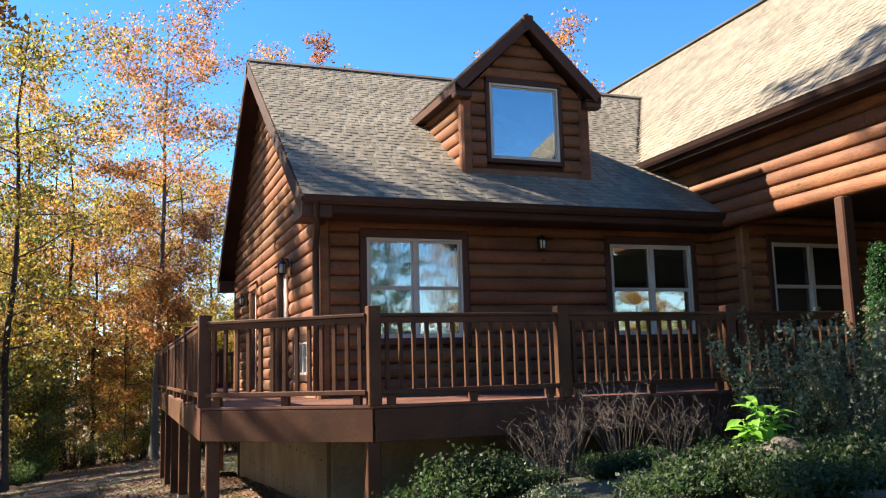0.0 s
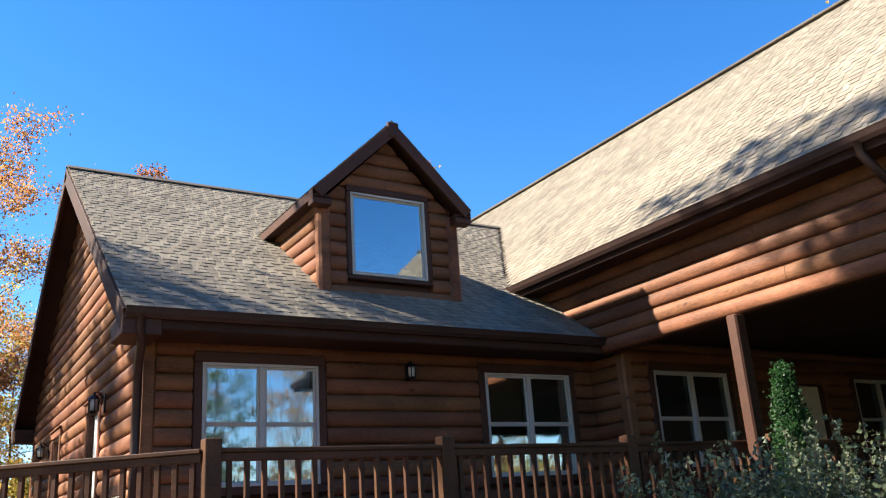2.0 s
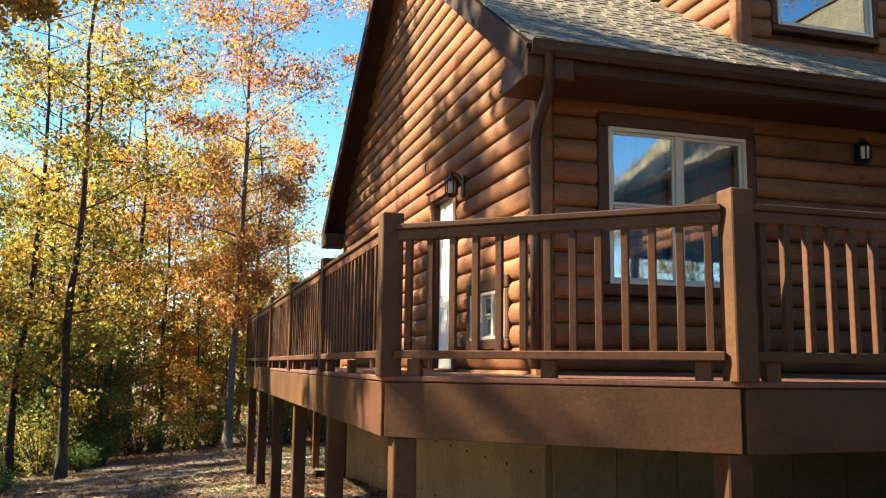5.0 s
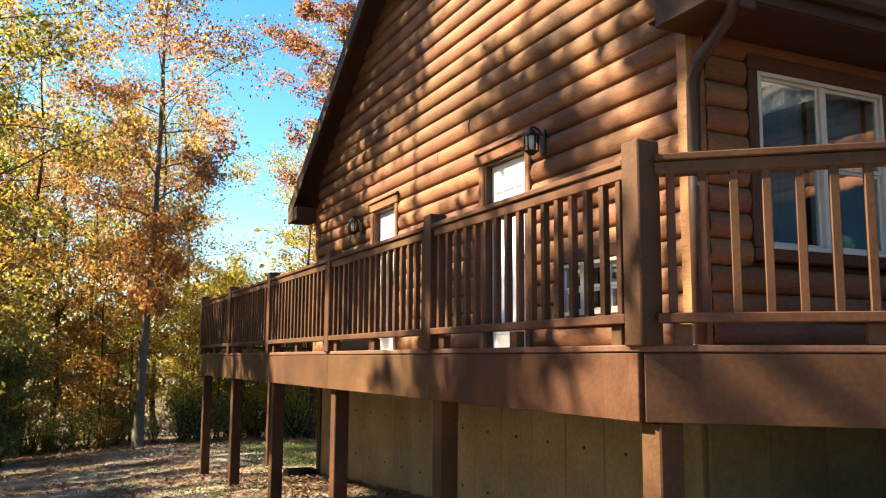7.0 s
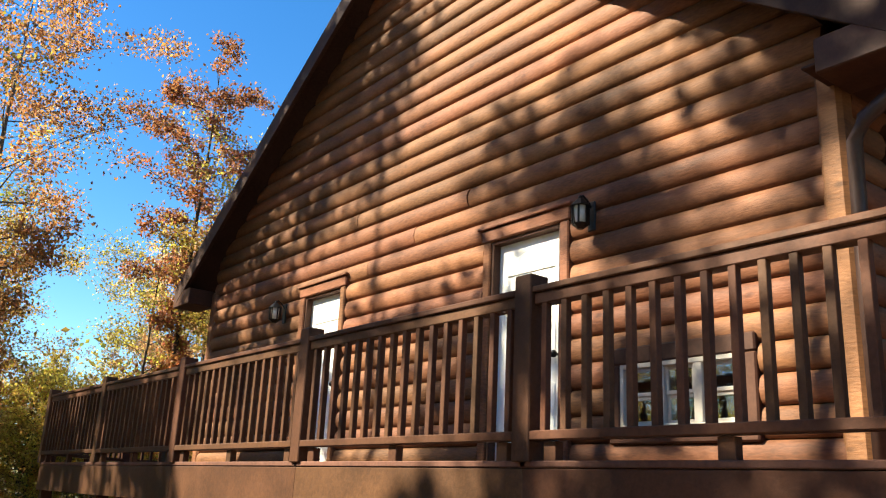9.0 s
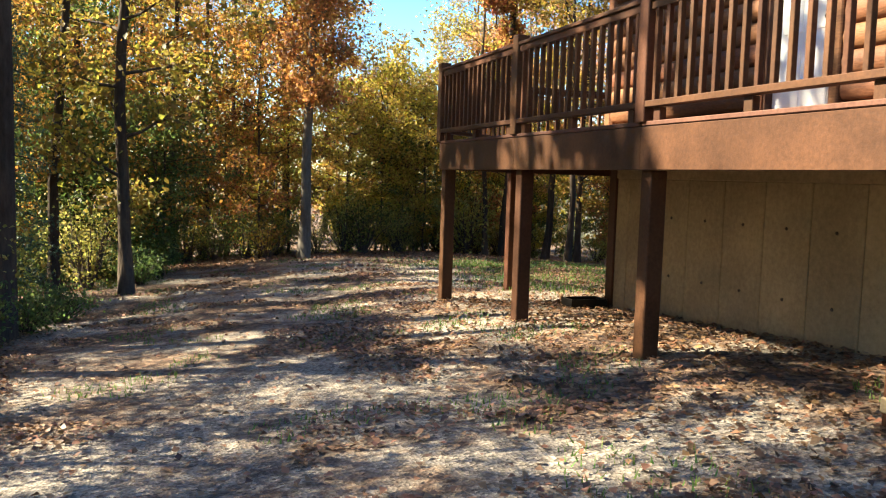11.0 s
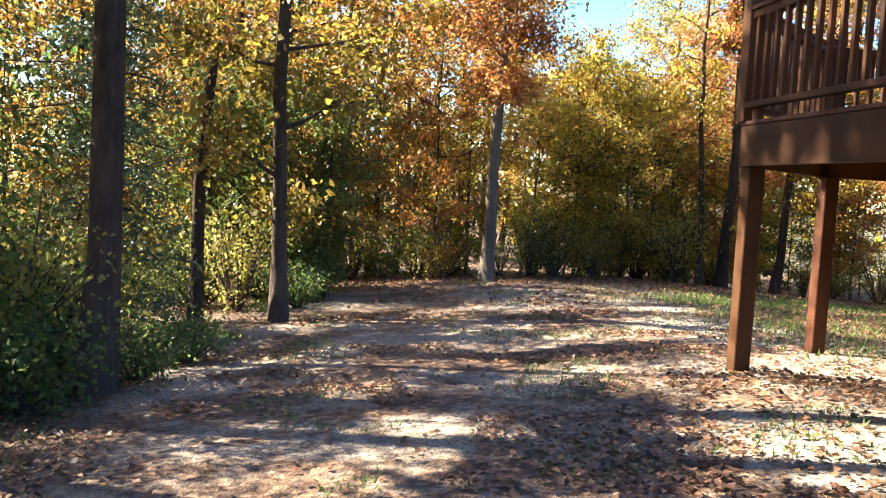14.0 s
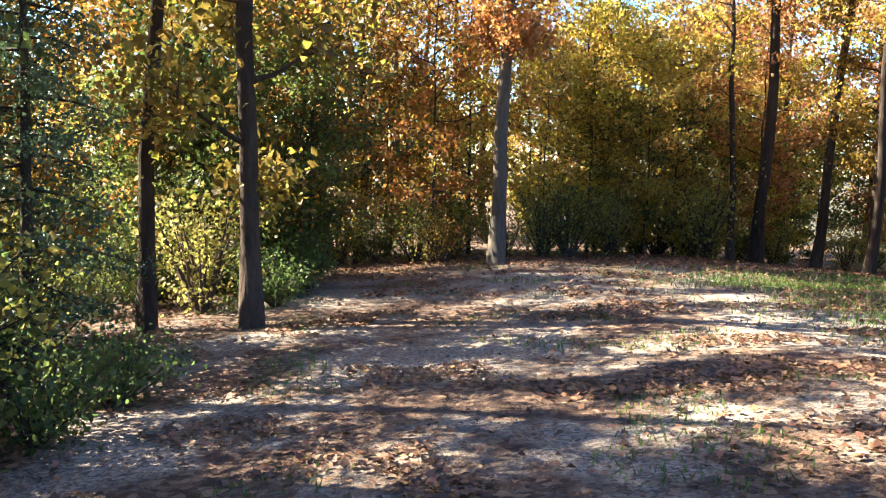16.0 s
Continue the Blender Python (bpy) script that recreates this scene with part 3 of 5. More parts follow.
def sash_window(o, m, units=2, rail=True, casing=0.1, curtain=False, label="almond vinyl window with log-brown casing"):
    """A row of sash units in an opening: casing boards, frame, bars, glass."""
    a0, a1, z0, z1 = o
    win = new("window")
    attach(win, cabin)
    win["label"] = label
    win.matrix_basis = m

    def piece(name, a, b, mat, bevel=0.004):
        return box_part(name, a, b, mat, win, bevel=bevel)

    c = casing
    piece("casing", (a0 - c, -0.06, z1), (a1 + c, 0.085, z1 + c + 0.03), TRIM, 0.012)
    piece("casing", (a0 - c, -0.06, z0 - c), (a1 + c, 0.085, z0), TRIM, 0.012)
    piece("casing", (a0 - c, -0.06, z0), (a0, 0.08, z1), TRIM, 0.012)
    piece("casing", (a1, -0.06, z0), (a1 + c, 0.08, z1), TRIM, 0.012)
    f = 0.035
    piece("frame", (a0, -0.08, z0), (a0 + f, 0.075, z1), VINYL)
    piece("frame", (a1 - f, -0.08, z0), (a1, 0.075, z1), VINYL)
    piece("frame", (a0 + f, -0.08, z1 - f), (a1 - f, 0.075, z1), VINYL)
    piece("sill", (a0 + f, -0.08, z0), (a1 - f, 0.085, z0 + f), VINYL)
    wd = (a1 - a0 - 2 * f) / units
    for i in range(units):
        u0, u1 = a0 + f + i * wd, a0 + f + (i + 1) * wd
        if i:
            piece("mullion", (u0 - 0.035, -0.08, z0 + f), (u0 + 0.035, 0.07, z1 - f), VINYL)
        s0, s1 = u0 + (0.035 if i else 0), u1 - (0.035 if i < units - 1 else 0)
        levels = [(z0 + f, (z0 + z1) / 2, 0.03), ((z0 + z1) / 2, z1 - f, 0.045)] if rail else [(z0 + f, z1 - f, 0.04)]
        for l, h, d in levels:
            t = 0.028
            bm = bmesh.new()
            box(bm, (s0, d - 0.02, l), (s0 + t, d, h), 0.003)
            box(bm, (s1 - t, d - 0.02, l), (s1, d, h), 0.003)
            box(bm, (s0 + t, d - 0.02, l), (s1 - t, d, l + t), 0.003)
            box(bm, (s0 + t, d - 0.02, h - t), (s1 - t, d, h), 0.003)
            part("sash", bm, VINYL, win)
            pane = box_part("pane", (s0 + t, d - 0.014, l + t), (s1 - t, d - 0.010, h - t), GLASS, win, "reflective clear glass", 0)
            pane.visible_shadow = False
        if curtain:
            n, vs, fs = 28, [], []
            for k in range(n + 1):
                a = s0 + (s1 - s0) * k / n
                dd = -0.12 - 0.02 * math.sin(k * 1.9)
                vs += [(a, dd, z0 + 0.02), (a, dd, z1 - 0.02), (a, dd - 0.004, z0 + 0.02), (a, dd - 0.004, z1 - 0.02)]
            for k in range(n):
                b = k * 4
                fs += [(b, b + 4, b + 5, b + 1), (b + 2, b + 3, b + 7, b + 6)]
            mesh_object("curtain", vs, fs, CURTAIN, win, "pale blue-grey curtain", True)
    return win


def entry_door(o, m, mat, arch=True, label="white panelled door in a brown casing", parent=None):
    a0, a1, z0, z1 = o
    d = new("door")
    attach(d, cabin)
    d["label"] = label
    d.matrix_basis = m
    c = 0.1

    def piece(name, a, b, mt, bevel=0.004, lab=""):
        return box_part(name, a, b, mt, d, lab, bevel)

    piece("casing", (a0 - c, -0.06, z0), (a0, 0.085, z1), LOG, 0.012)
    piece("casing", (a1, -0.06, z0), (a1 + c, 0.085, z1), LOG, 0.012)
    piece("casing", (a0 - c - 0.02, -0.06, z1), (a1 + c + 0.02, 0.095, z1 + 0.12), LOG, 0.012)
    piece("head_cap", (a0 - c - 0.05, -0.04, z1 + 0.122), (a1 + c + 0.05, 0.12, z1 + 0.15), LOG, 0.006)
    piece("jamb", (a0, -0.12, z0), (a0 + 0.03, 0.06, z1), TRIM)
    piece("jamb", (a1 - 0.03, -0.12, z0), (a1, 0.06, z1), TRIM)
    piece("jamb", (a0 + 0.03, -0.12, z1 - 0.03), (a1 - 0.03, 0.06, z1), TRIM)
    piece("leaf", (a0 + 0.03, -0.06, z0 + 0.02), (a1 - 0.03, -0.02, z1 - 0.03), mat, 0.003)
    w = a1 - a0 - 0.06
    b0 = a0 + 0.03
    mid = b0 + w / 2
    for x0, x1 in ((b0 + 0.1, mid - 0.045), (mid + 0.045, b0 + w - 0.1)):
        for l, h in ((z0 + 0.2, z0 + 0.75), (z0 + 0.9, z1 - 0.42)):
            piece("panel", (x0, -0.022, l), (x1, -0.012, h), mat, 0.004)
    if arch:
        n, pts = 12, []
        bm = bmesh.new()
        r = w / 2 - 0.1
        outer = [(mid - r * math.cos(math.pi * k / n), z1 - 0.34 + 0.2 * math.sin(math.pi * k / n)) for k in range(n + 1)]
        ring = [bm.verts.new((p[0], -0.022, p[1])) for p in outer]
        ring2 = [bm.verts.new((mid + (p[0] - mid) * 0.93, -0.008, z1 - 0.34 + (p[1] - z1 + 0.34) * 0.9)) for p in outer]
        for k in range(n):
            bm.faces.new((ring[k], ring[k + 1], ring2[k + 1], ring2[k]))
        bm.faces.new(ring2)
        part("arched_panel", bm, mat, d)
    bm = bmesh.new()
    bmesh.ops.create_uvsphere(bm, u_segments=12, v_segments=8, radius=0.032)
    bm.transform(pose(a0 + 0.11, 0.03, z0 + 0.98))
    box(bm, (a0 + 0.1, -0.02, z0 + 0.97), (a0 + 0.12, 0.03, z0 + 0.99))
    part("door_knob", bm, IRON, d, "dark round knob", True)
    piece("threshold", (a0, -0.1, z0), (a1, 0.09, z0 + 0.02), TRIM)
    return d


SOUTH = frame_local((1, 0, 0), (0, -1, 0), (0, YF, 0))
WEST = frame_local((0, 1, 0), (-1, 0, 0), (XW, 0, 0))
PORCH = frame_local((1, 0, 0), (0, -1, 0), (0, PY, 0))
sash_window(W1, SOUTH, 2, curtain=True)
sash_window(W2, SOUTH, 2)
sash_window(WL, WEST, 3, rail=True, label="low white-framed window beside the door")
entry_door(D1, WEST, WHITE)
entry_door(D2, WEST, WHITE)
sash_window(W3, PORCH, 2)
sash_window(W4, PORCH, 2)
entry_door(DP, PORCH, CREAM, False, "cream panelled door in a brown casing")


# ---- roofs ----
def shingle_data(rows):
    """Joined shingle tabs from rows of (corner, along, up, normal, width, height, lift, band); band: the dark strip printed below a thin tab."""
    vs, fs, dark = [], [], []
    for p, u, v, n, w, h, lift, band in rows:
        o = len(vs)
        a, b = p + n * lift, p + u * w + n * lift
        c, d = p + u * w + v * h + n * 0.003, p + v * h + n * 0.003
        if band:
            e, f = a + v * band, b + v * band
            vs += [a, b, f, e, c, d]
            fs += [(o, o + 1, o + 2, o + 3), (o + 3, o + 2, o + 4, o + 5)]
            dark += [1, 0]
        else:
            vs += [a, b, c, d, p - n * 0.004, p + u * w - n * 0.004]
            fs += [(o, o + 1, o + 2, o + 3), (o + 4, o + 5, o + 1, o), (o + 4, o, o + 3), (o + 5, o + 2, o + 1)]
            dark += [0, 0, 0, 0]
    return vs, fs, dark


def shingle_sheet(rows, parent):
    v, f, dark = shingle_data(rows)
    ob = tagged(mesh_object("shingles", v, f, SHINGLE, parent), kind="stuff")
    ob.data.materials.append(BAND)
    ob.data.polygons.foreach_set("material_index", dark)


def shingle_rows(origin, u, v, length, span, seed, expo=0.14, keep=None):
    """Tabs on a slope: origin at the low edge, u along it, v up the slope; span(s) gives the width range at s up the slope."""
    rnd = random.Random(seed)
    origin, u, v = Vector(origin), Vector(u).normalized(), Vector(v).normalized()
    n = u.cross(v).normalized()
    if n.z < 0:
        n = -n
    rows = []
    k = 0
    thin = False
    while k * expo < length:
        s = k * expo
        h = min(expo * 1.6, length - s + 0.02)
        lo, hi = span(s)
        a = lo - rnd.uniform(0, 0.2)
        while a < hi:
            thin = not thin
            w = rnd.choice((0.07, 0.11, 0.15)) if thin else rnd.choice((0.1, 0.14, 0.19))
            l, r = max(a, lo), min(a + w, hi)
            if r - l > 0.02:
                rows.append((origin + u * l + v * s, u, v, n, r - l - 0.002, h, 0.005 if thin else 0.013, 0.02 if thin else 0))
            a += w
        k += 1
    return rows


def slab(name, pts, thick, mat, parent, label=""):
    """A flat plate under the polygon pts, thick downwards."""
    bm = bmesh.new()
    top = [bm.verts.new(p) for p in pts]
    low = [bm.verts.new(Vector(p) - Vector((0, 0, thick))) for p in pts]
    bm.faces.new(top), bm.faces.new(low[::-1])
    for i in range(len(pts)):
        j = (i + 1) % len(pts)
        bm.faces.new((top[i], low[i], low[j], top[j]))
    return part(name, bm, mat, parent, label)


def main_x(z):
    return MEX + (z - MEZ) / MP


# wing: south and north slopes, cut by the valley with the main roof
wing_roof = slab("wing_roof", [(RAKE, EY, EZ - 0.02), (8.95, EY, EZ - 0.02), (8.95, EY + (MEZ + 0.34 - EZ) / PITCH, MEZ + 0.34 - 0.02), (main_x(RZ), RY, RZ - 0.02), (RAKE, RY, RZ - 0.02)], 0.10, SOFFIT, cabin, "weathered grey-brown shingle roof with dark soffit")
slab("north_slope", [(RAKE, RY, RZ), (main_x(RZ), RY, RZ), (9.2, 2 * RY - EY, EZ), (RAKE, 2 * RY - EY, EZ)], 0.12, SOFFIT, wing_roof)
SL = math.hypot(RY - EY, RZ - EZ)
up = Vector((0, RY - EY, RZ - EZ)).normalized()
DX0, DX1, DY, DEZ, DPZ, DPX = 4.91, 7.00, 12.0, 5.62, 6.92, 5.95      # dormer: sides, face, eave and peak heights


def wing_span(s):
    z = EZ + s * up.z
    return (RAKE, 8.92 if z < MEZ + 0.3 else main_x(z))


tabs = shingle_rows((0, EY, EZ), (1, 0, 0), up, SL, wing_span, 5)
near = [r for r in tabs if r[0].x < 5.4][:300]
rest = [r for r in tabs if not (r[0].x < 5.4)] + [r for r in tabs if r[0].x < 5.4][300:]
shingle_sheet(rest, wing_roof)
# bargeboards, fascia, ridge cap
beam("bargeboard", (RAKE, EY - 0.02, EZ - 0.03), (RAKE, RY, RZ - 0.03), 0.05, 0.24, SOFFIT, wing_roof, bevel=0.004)
beam("bargeboard", (RAKE, 2 * RY - EY + 0.02, EZ - 0.03), (RAKE, RY, RZ - 0.03), 0.05, 0.24, SOFFIT, wing_roof, bevel=0.004)
bm = bmesh.new()
for sgn in (1, -1):
    box(bm, (RAKE - 0.02, -0.16 if sgn < 0 else 0, 0.012), (main_x(RZ), 0 if sgn < 0 else 0.16, 0.03), 0, Matrix.Translation((0, RY, RZ + 0.012)) @ Matrix.Rotation(-sgn * math.atan(PITCH), 4, "X"))
part("ridge_cap", bm, FELT, wing_roof)
box_part("fascia", (RAKE, EY + 0.03, EZ - 0.22), (8.95, EY + 0.07, EZ - 0.04), SOFFIT, wing_roof)
box_part("eave_soffit", (RAKE, EY + 0.05, EZ - 0.23), (9.0, YF, EZ - 0.21), SOFFIT, wing_roof)
box_part("fascia", (RAKE, 2 * RY - EY - 0.07, EZ - 0.22), (9.0, 2 * RY - EY - 0.03, EZ - 0.04), SOFFIT, wing_roof)
box_part("eave_return", (RAKE - 0.02, EY, EZ - 0.30), (XW, YF - 0.1, EZ - 0.06), TRIM, wing_roof, bevel=0.01)
box_part("eave_return", (RAKE - 0.02, YB + 0.1, EZ - 0.30), (XW, 2 * RY - EY, EZ - 0.06), TRIM, wing_roof, bevel=0.01)


def gutter(x0, y0, x1, y1, z, side, parent):
    """An open gutter along the eave: bottom, back, bellied front with a rolled lip."""
    d = Vector((x1 - x0, y1 - y0, 0))
    o = Vector(side)
    prof = [(0.0, 0.0), (0.0, -0.11), (0.07, -0.115), (0.10, -0.07), (0.115, -0.02), (0.125, 0.0), (0.115, 0.004), (0.105, -0.02), (0.09, -0.068), (0.066, -0.107), (0.006, -0.104), (0.006, 0.0)]
    vs = []
    for p in (Vector((x0, y0, z)), Vector((x1, y1, z))):
        vs += [p + o * a + Vector((0, 0, b)) for a, b in prof]
    k = len(prof)
    fs = [(j, (j + 1) % k, (j + 1) % k + k, j + k) for j in range(k)] + [tuple(range(k)), tuple(range(2 * k - 1, k - 1, -1))]
    return mesh_object("gutter", vs, fs, GUTTER, parent, "dark brown metal gutter")


gutter(RAKE, EY + 0.03, 8.9, EY + 0.03, EZ - 0.01, (0, -1, 0), wing_roof)


def downspout(path, parent):
    vs, fs = tube_data(path, [0.05] * len(path), 8)
    mesh_object("downspout", vs, fs, GUTTER, parent, "dark brown metal downspout", True)


downspout([(2.33, 10.98, EZ - 0.1), (2.33, 10.98, EZ - 0.24), (2.36, 11.06, EZ - 0.36), (2.42, 11.46, EZ - 0.56), (2.44, 11.54, EZ - 0.68), (2.44, 11.55, 2.2), (2.44, 11.55, 1.0)], wing_roof)

# dormer
dormer = log_wall("dormer", (1, 0, 0), (0, -1, 0), (0, DY, 0), DX0, DX1, 4.20, 6.70, [(5.32 - 0.08, 6.53 + 0.08, 4.56 - 0.06, 5.79 + 0.06)],
                  lambda z: DX0 if z < DEZ else DX0 + (z - DEZ) / 1.0, lambda z: DX1 if z < DEZ else DX1 - (z - DEZ) / 1.0, 200, parent=cabin, label="log dormer with a square window")
for xx, o in ((DX0, -1), (DX1, 1)):
    zz = 4.0
    while zz < 5.75:
        y1 = EY + (zz + COURSE - EZ) / PITCH
        log_piece(dormer, (0, 1, 0), (o, 0, 0), (xx, 0, 0), DY + 0.05, max(y1 + 0.3, DY + 0.4), zz, seed=int(zz * 10) + 300 + o)
        zz += COURSE
    box_part("corner_log", (xx - 0.09, DY - 0.10, 4.12), (xx + 0.09, DY + 0.08, 5.62), LOG, dormer, bevel=0.035)
    box_part("cheek", (min(xx, xx - o * 0.1), DY + 0.02, 4.1), (max(xx, xx - o * 0.1), 14.9, 5.75), TRIM, dormer)
DM = frame_local((1, 0, 0), (0, -1, 0), (0, DY, 0))
sash_window((5.32, 6.53, 4.56, 5.79), DM, 1, rail=False, casing=0.07, label="square fixed window in the dormer reflecting sky")
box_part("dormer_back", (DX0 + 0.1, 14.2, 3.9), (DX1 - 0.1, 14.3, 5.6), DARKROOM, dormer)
DOV, DSP = 11.74, 1.28          # front edge of the dormer roof, half span
for sgn in (-1, 1):
    ex = DPX + sgn * DSP
    yr = EY + (DPZ - EZ) / PITCH
    ye = EY + (5.68 - EZ) / PITCH
    slab("dormer_roof", [(DPX, DOV, DPZ - 0.02), (ex, DOV, 5.66), (ex, ye, 5.66), (DPX, yr, DPZ - 0.02)], 0.07, SOFFIT, dormer)
    vv = Vector((DPX - ex, 0, DPZ - 5.68))
    ln = vv.length
    rr = shingle_rows((ex, 0, 5.68), (0, 1, 0), vv, ln, lambda s: (DOV - 0.02, ye + (yr - ye) * s / ln), 11 + sgn)
    shingle_sheet(rr, dormer)
    beam("bargeboard", (ex, DOV - 0.01, 5.68), (DPX, DOV - 0.01, DPZ - 0.015), 0.05, 0.17, TRIM, dormer, bevel=0.004)
    beam("eave_fascia", (ex - sgn * 0.01, DOV, 5.67), (ex - sgn * 0.01, ye - 0.1, 5.67), 0.03, 0.13, TRIM, dormer, bevel=0.004)
    box_part("eave_return", (min(ex, DPX + sgn * 1.0), DOV, 5.46), (max(ex, DPX + sgn * 1.0), DY - 0.08, 5.6), TRIM, dormer, bevel=0.01)
    slab("eave_soffit", [(min(ex, DPX + sgn * 1.0), DOV, 5.57), (max(ex, DPX + sgn * 1.0), DOV, 5.57), (max(ex, DPX + sgn * 1.0), ye - 0.15, 5.57), (min(ex, DPX + sgn * 1.0), ye - 0.15, 5.57)], 0.02, SOFFIT, dormer)
box_part("peak_block", (DPX - 0.09, DOV - 0.045, DPZ - 0.27), (DPX + 0.09, DOV + 0.02, DPZ - 0.02), TRIM, dormer, bevel=0.015)

# main roof
mup = Vector((MRX - MEX, 0, MRZ - MEZ)).normalized()
ML = math.hypot(MRX - MEX, MRZ - MEZ)
main_roof = slab("main_roof", [(MEX, MS, MEZ - 0.02), (MRX, MS, MRZ - 0.02), (MRX, 26.4, MRZ - 0.02), (MEX, 26.4, MEZ - 0.02)], 0.12, SOFFIT, cabin, "sunlit tan-grey shingle main roof")
slab("east_slope", [(MRX, MS, MRZ - 0.02), (2 * MRX - MEX, MS, MEZ - 0.02), (2 * MRX - MEX, 26.4, MEZ - 0.02), (MRX, 26.4, MRZ - 0.02)], 0.12, SOFFIT, main_roof)


def main_span(s):
    z = MEZ + s * mup.z
    return (MS, EY + (z - EZ) / PITCH + 0.02 if z < RZ else 26.4)


shingle_sheet(shingle_rows((MEX, 0, MEZ), (0, 1, 0), mup, ML, main_span, 21), main_roof)
box_part("ridge_cap", (MRX - 0.12, MS, MRZ - 0.03), (MRX + 0.12, 26.4, MRZ + 0.02), FELT, main_roof, bevel=0.01)
box_part("fascia", (MEX + 0.03, MS, MEZ - 0.2), (MEX + 0.07, 12.9, MEZ - 0.04), SOFFIT, main_roof)
slab("eave_soffit", [(MEX + 0.05, MS, MEZ - 0.16), (MX + 0.02, MS, MEZ - 0.16), (MX + 0.02, 12.9, MEZ - 0.16), (MEX + 0.05, 12.9, MEZ - 0.16)], 0.02, SOFFIT, main_roof)
gutter(MEX + 0.03, 12.85, MEX + 0.03, MS, MEZ - 0.01, (-1, 0, 0), main_roof)
downspout([(MEX - 0.03, 6.3, MEZ - 0.1), (MEX - 0.03, 6.3, MEZ - 0.22), (MEX + 0.2, 6.22, MEZ - 0.5), (MX - 0.1, 6.2, MEZ - 0.6), (MX - 0.1, 6.2, 3.5), (MX - 0.1, 6.2, 2.0), (MX - 0.1, 6.2, 0.3)], main_roof)
box_part("porch_ceiling", (MX, MS + 0.4, 3.62), (16.6, PY + 0.1, 3.68), SOFFIT, main_roof)
box_part("porch_front_beam", (MX, MS + 0.3, 3.43), (16.6, MS + 0.5, 4.9), LOG, cabin, bevel=0.01)
for yy in (8.59, 5.4, 2.0):
    box_part("porch_post", (MX - 0.13, yy - 0.08, DECKZ), (MX + 0.05, yy + 0.08, 3.43), TRIM, cabin, bevel=0.02)

# ---- deck ----
WX, FY, NY = 0.854, 8.80, 24.24           # west, south and north edges of the deck
C1, C2 = 10.19, 22.85                     # where its west side is cut off at the corners
DIAG = 2.47
deck = thing("deck", (WX, C1, -0.6), "raised brown-stained timber deck on posts", "deck")
WORLD_BUILT.add(deck.name)
sides = [(WX, C1 + (C2 - C1) * i / 5) for i in range(6)]
front = [(2.47, FY), (4.72, FY), (7.07, FY), (9.4, FY), (11.8, FY), (14.2, FY), (16.6, FY)]
back = [(DIAG, NY), (4.9, NY), (7.3, NY), (9.7, NY)]
line = front[::-1] + sides + back

# deck boards, run along the house front; clipped by the cut corners
yb = FY + 0.11
k = 0
while yb < NY - 0.22:
    y1 = yb + 0.136
    x0 = WX + 0.11
    for (ya, yo) in ((C1, FY), (C2, NY)):
        t = (yb + 0.07 - yo) / (ya - yo)
        if 0 <= t <= 1:
            x0 = WX + (DIAG - WX) * (1 - t) + 0.15
    ends = XW + 0.02 if PY + 0.7 < yb < YB else (9.15 if PY < yb < YF else 16.6 if yb < PY else 10.0)
    box_part("deck_board", (x0, yb, DECKZ - 0.03), (ends, y1, DECKZ + 0.001 * (k % 3)), BOARD, deck, bevel=0.004)
    yb += 0.141
    k += 1

# border boards that lap over the rim
for p, q in zip(line[:-1], line[1:]):
    d = (Vector(q) - Vector(p)).normalized()
    n = Vector((d.y, -d.x))
    a, b = Vector(p) + n * 0.03 - d * 0.025, Vector(q) + n * 0.03 + d * 0.025
    beam("edge_board", (a.x, a.y, DECKZ + 0.008), (b.x, b.y, DECKZ + 0.008), 0.15, 0.036, BOARD, deck, bevel=0.006)

# rim boards and support posts
for p, q in zip(line[:-1], line[1:]):
    d = (Vector(q) - Vector(p)).normalized()
    n = Vector((d.y, -d.x))
    beam("rim_board", (p[0] - n.x * 0.02, p[1] - n.y * 0.02, DECKZ - 0.034), (q[0] - n.x * 0.02, q[1] - n.y * 0.02, DECKZ - 0.034), 0.045, 0.34, DECK, deck, bevel=0.004)
for i, (x, y) in enumerate(line):
    g = ground_z(x, y)
    ix, iy = x + 0.1 * (x < 1), y + (0.1 if y < 9 else -0.1 if y > 24 else 0)
    box_part("support_post", (ix - 0.075, iy - 0.075, g - 0.15), (ix + 0.075, iy + 0.075, DECKZ - 0.375), DECK, deck, bevel=0.008)
yy = C1 + 0.3
while yy < C2:
    box_part("joist", (WX + 0.05, yy - 0.019, DECKZ - 0.24), (XW + 0.03, yy + 0.019, DECKZ - 0.035), DECK, deck, bevel=0)
    yy += 0.405


# ---- railing ----
bal = None


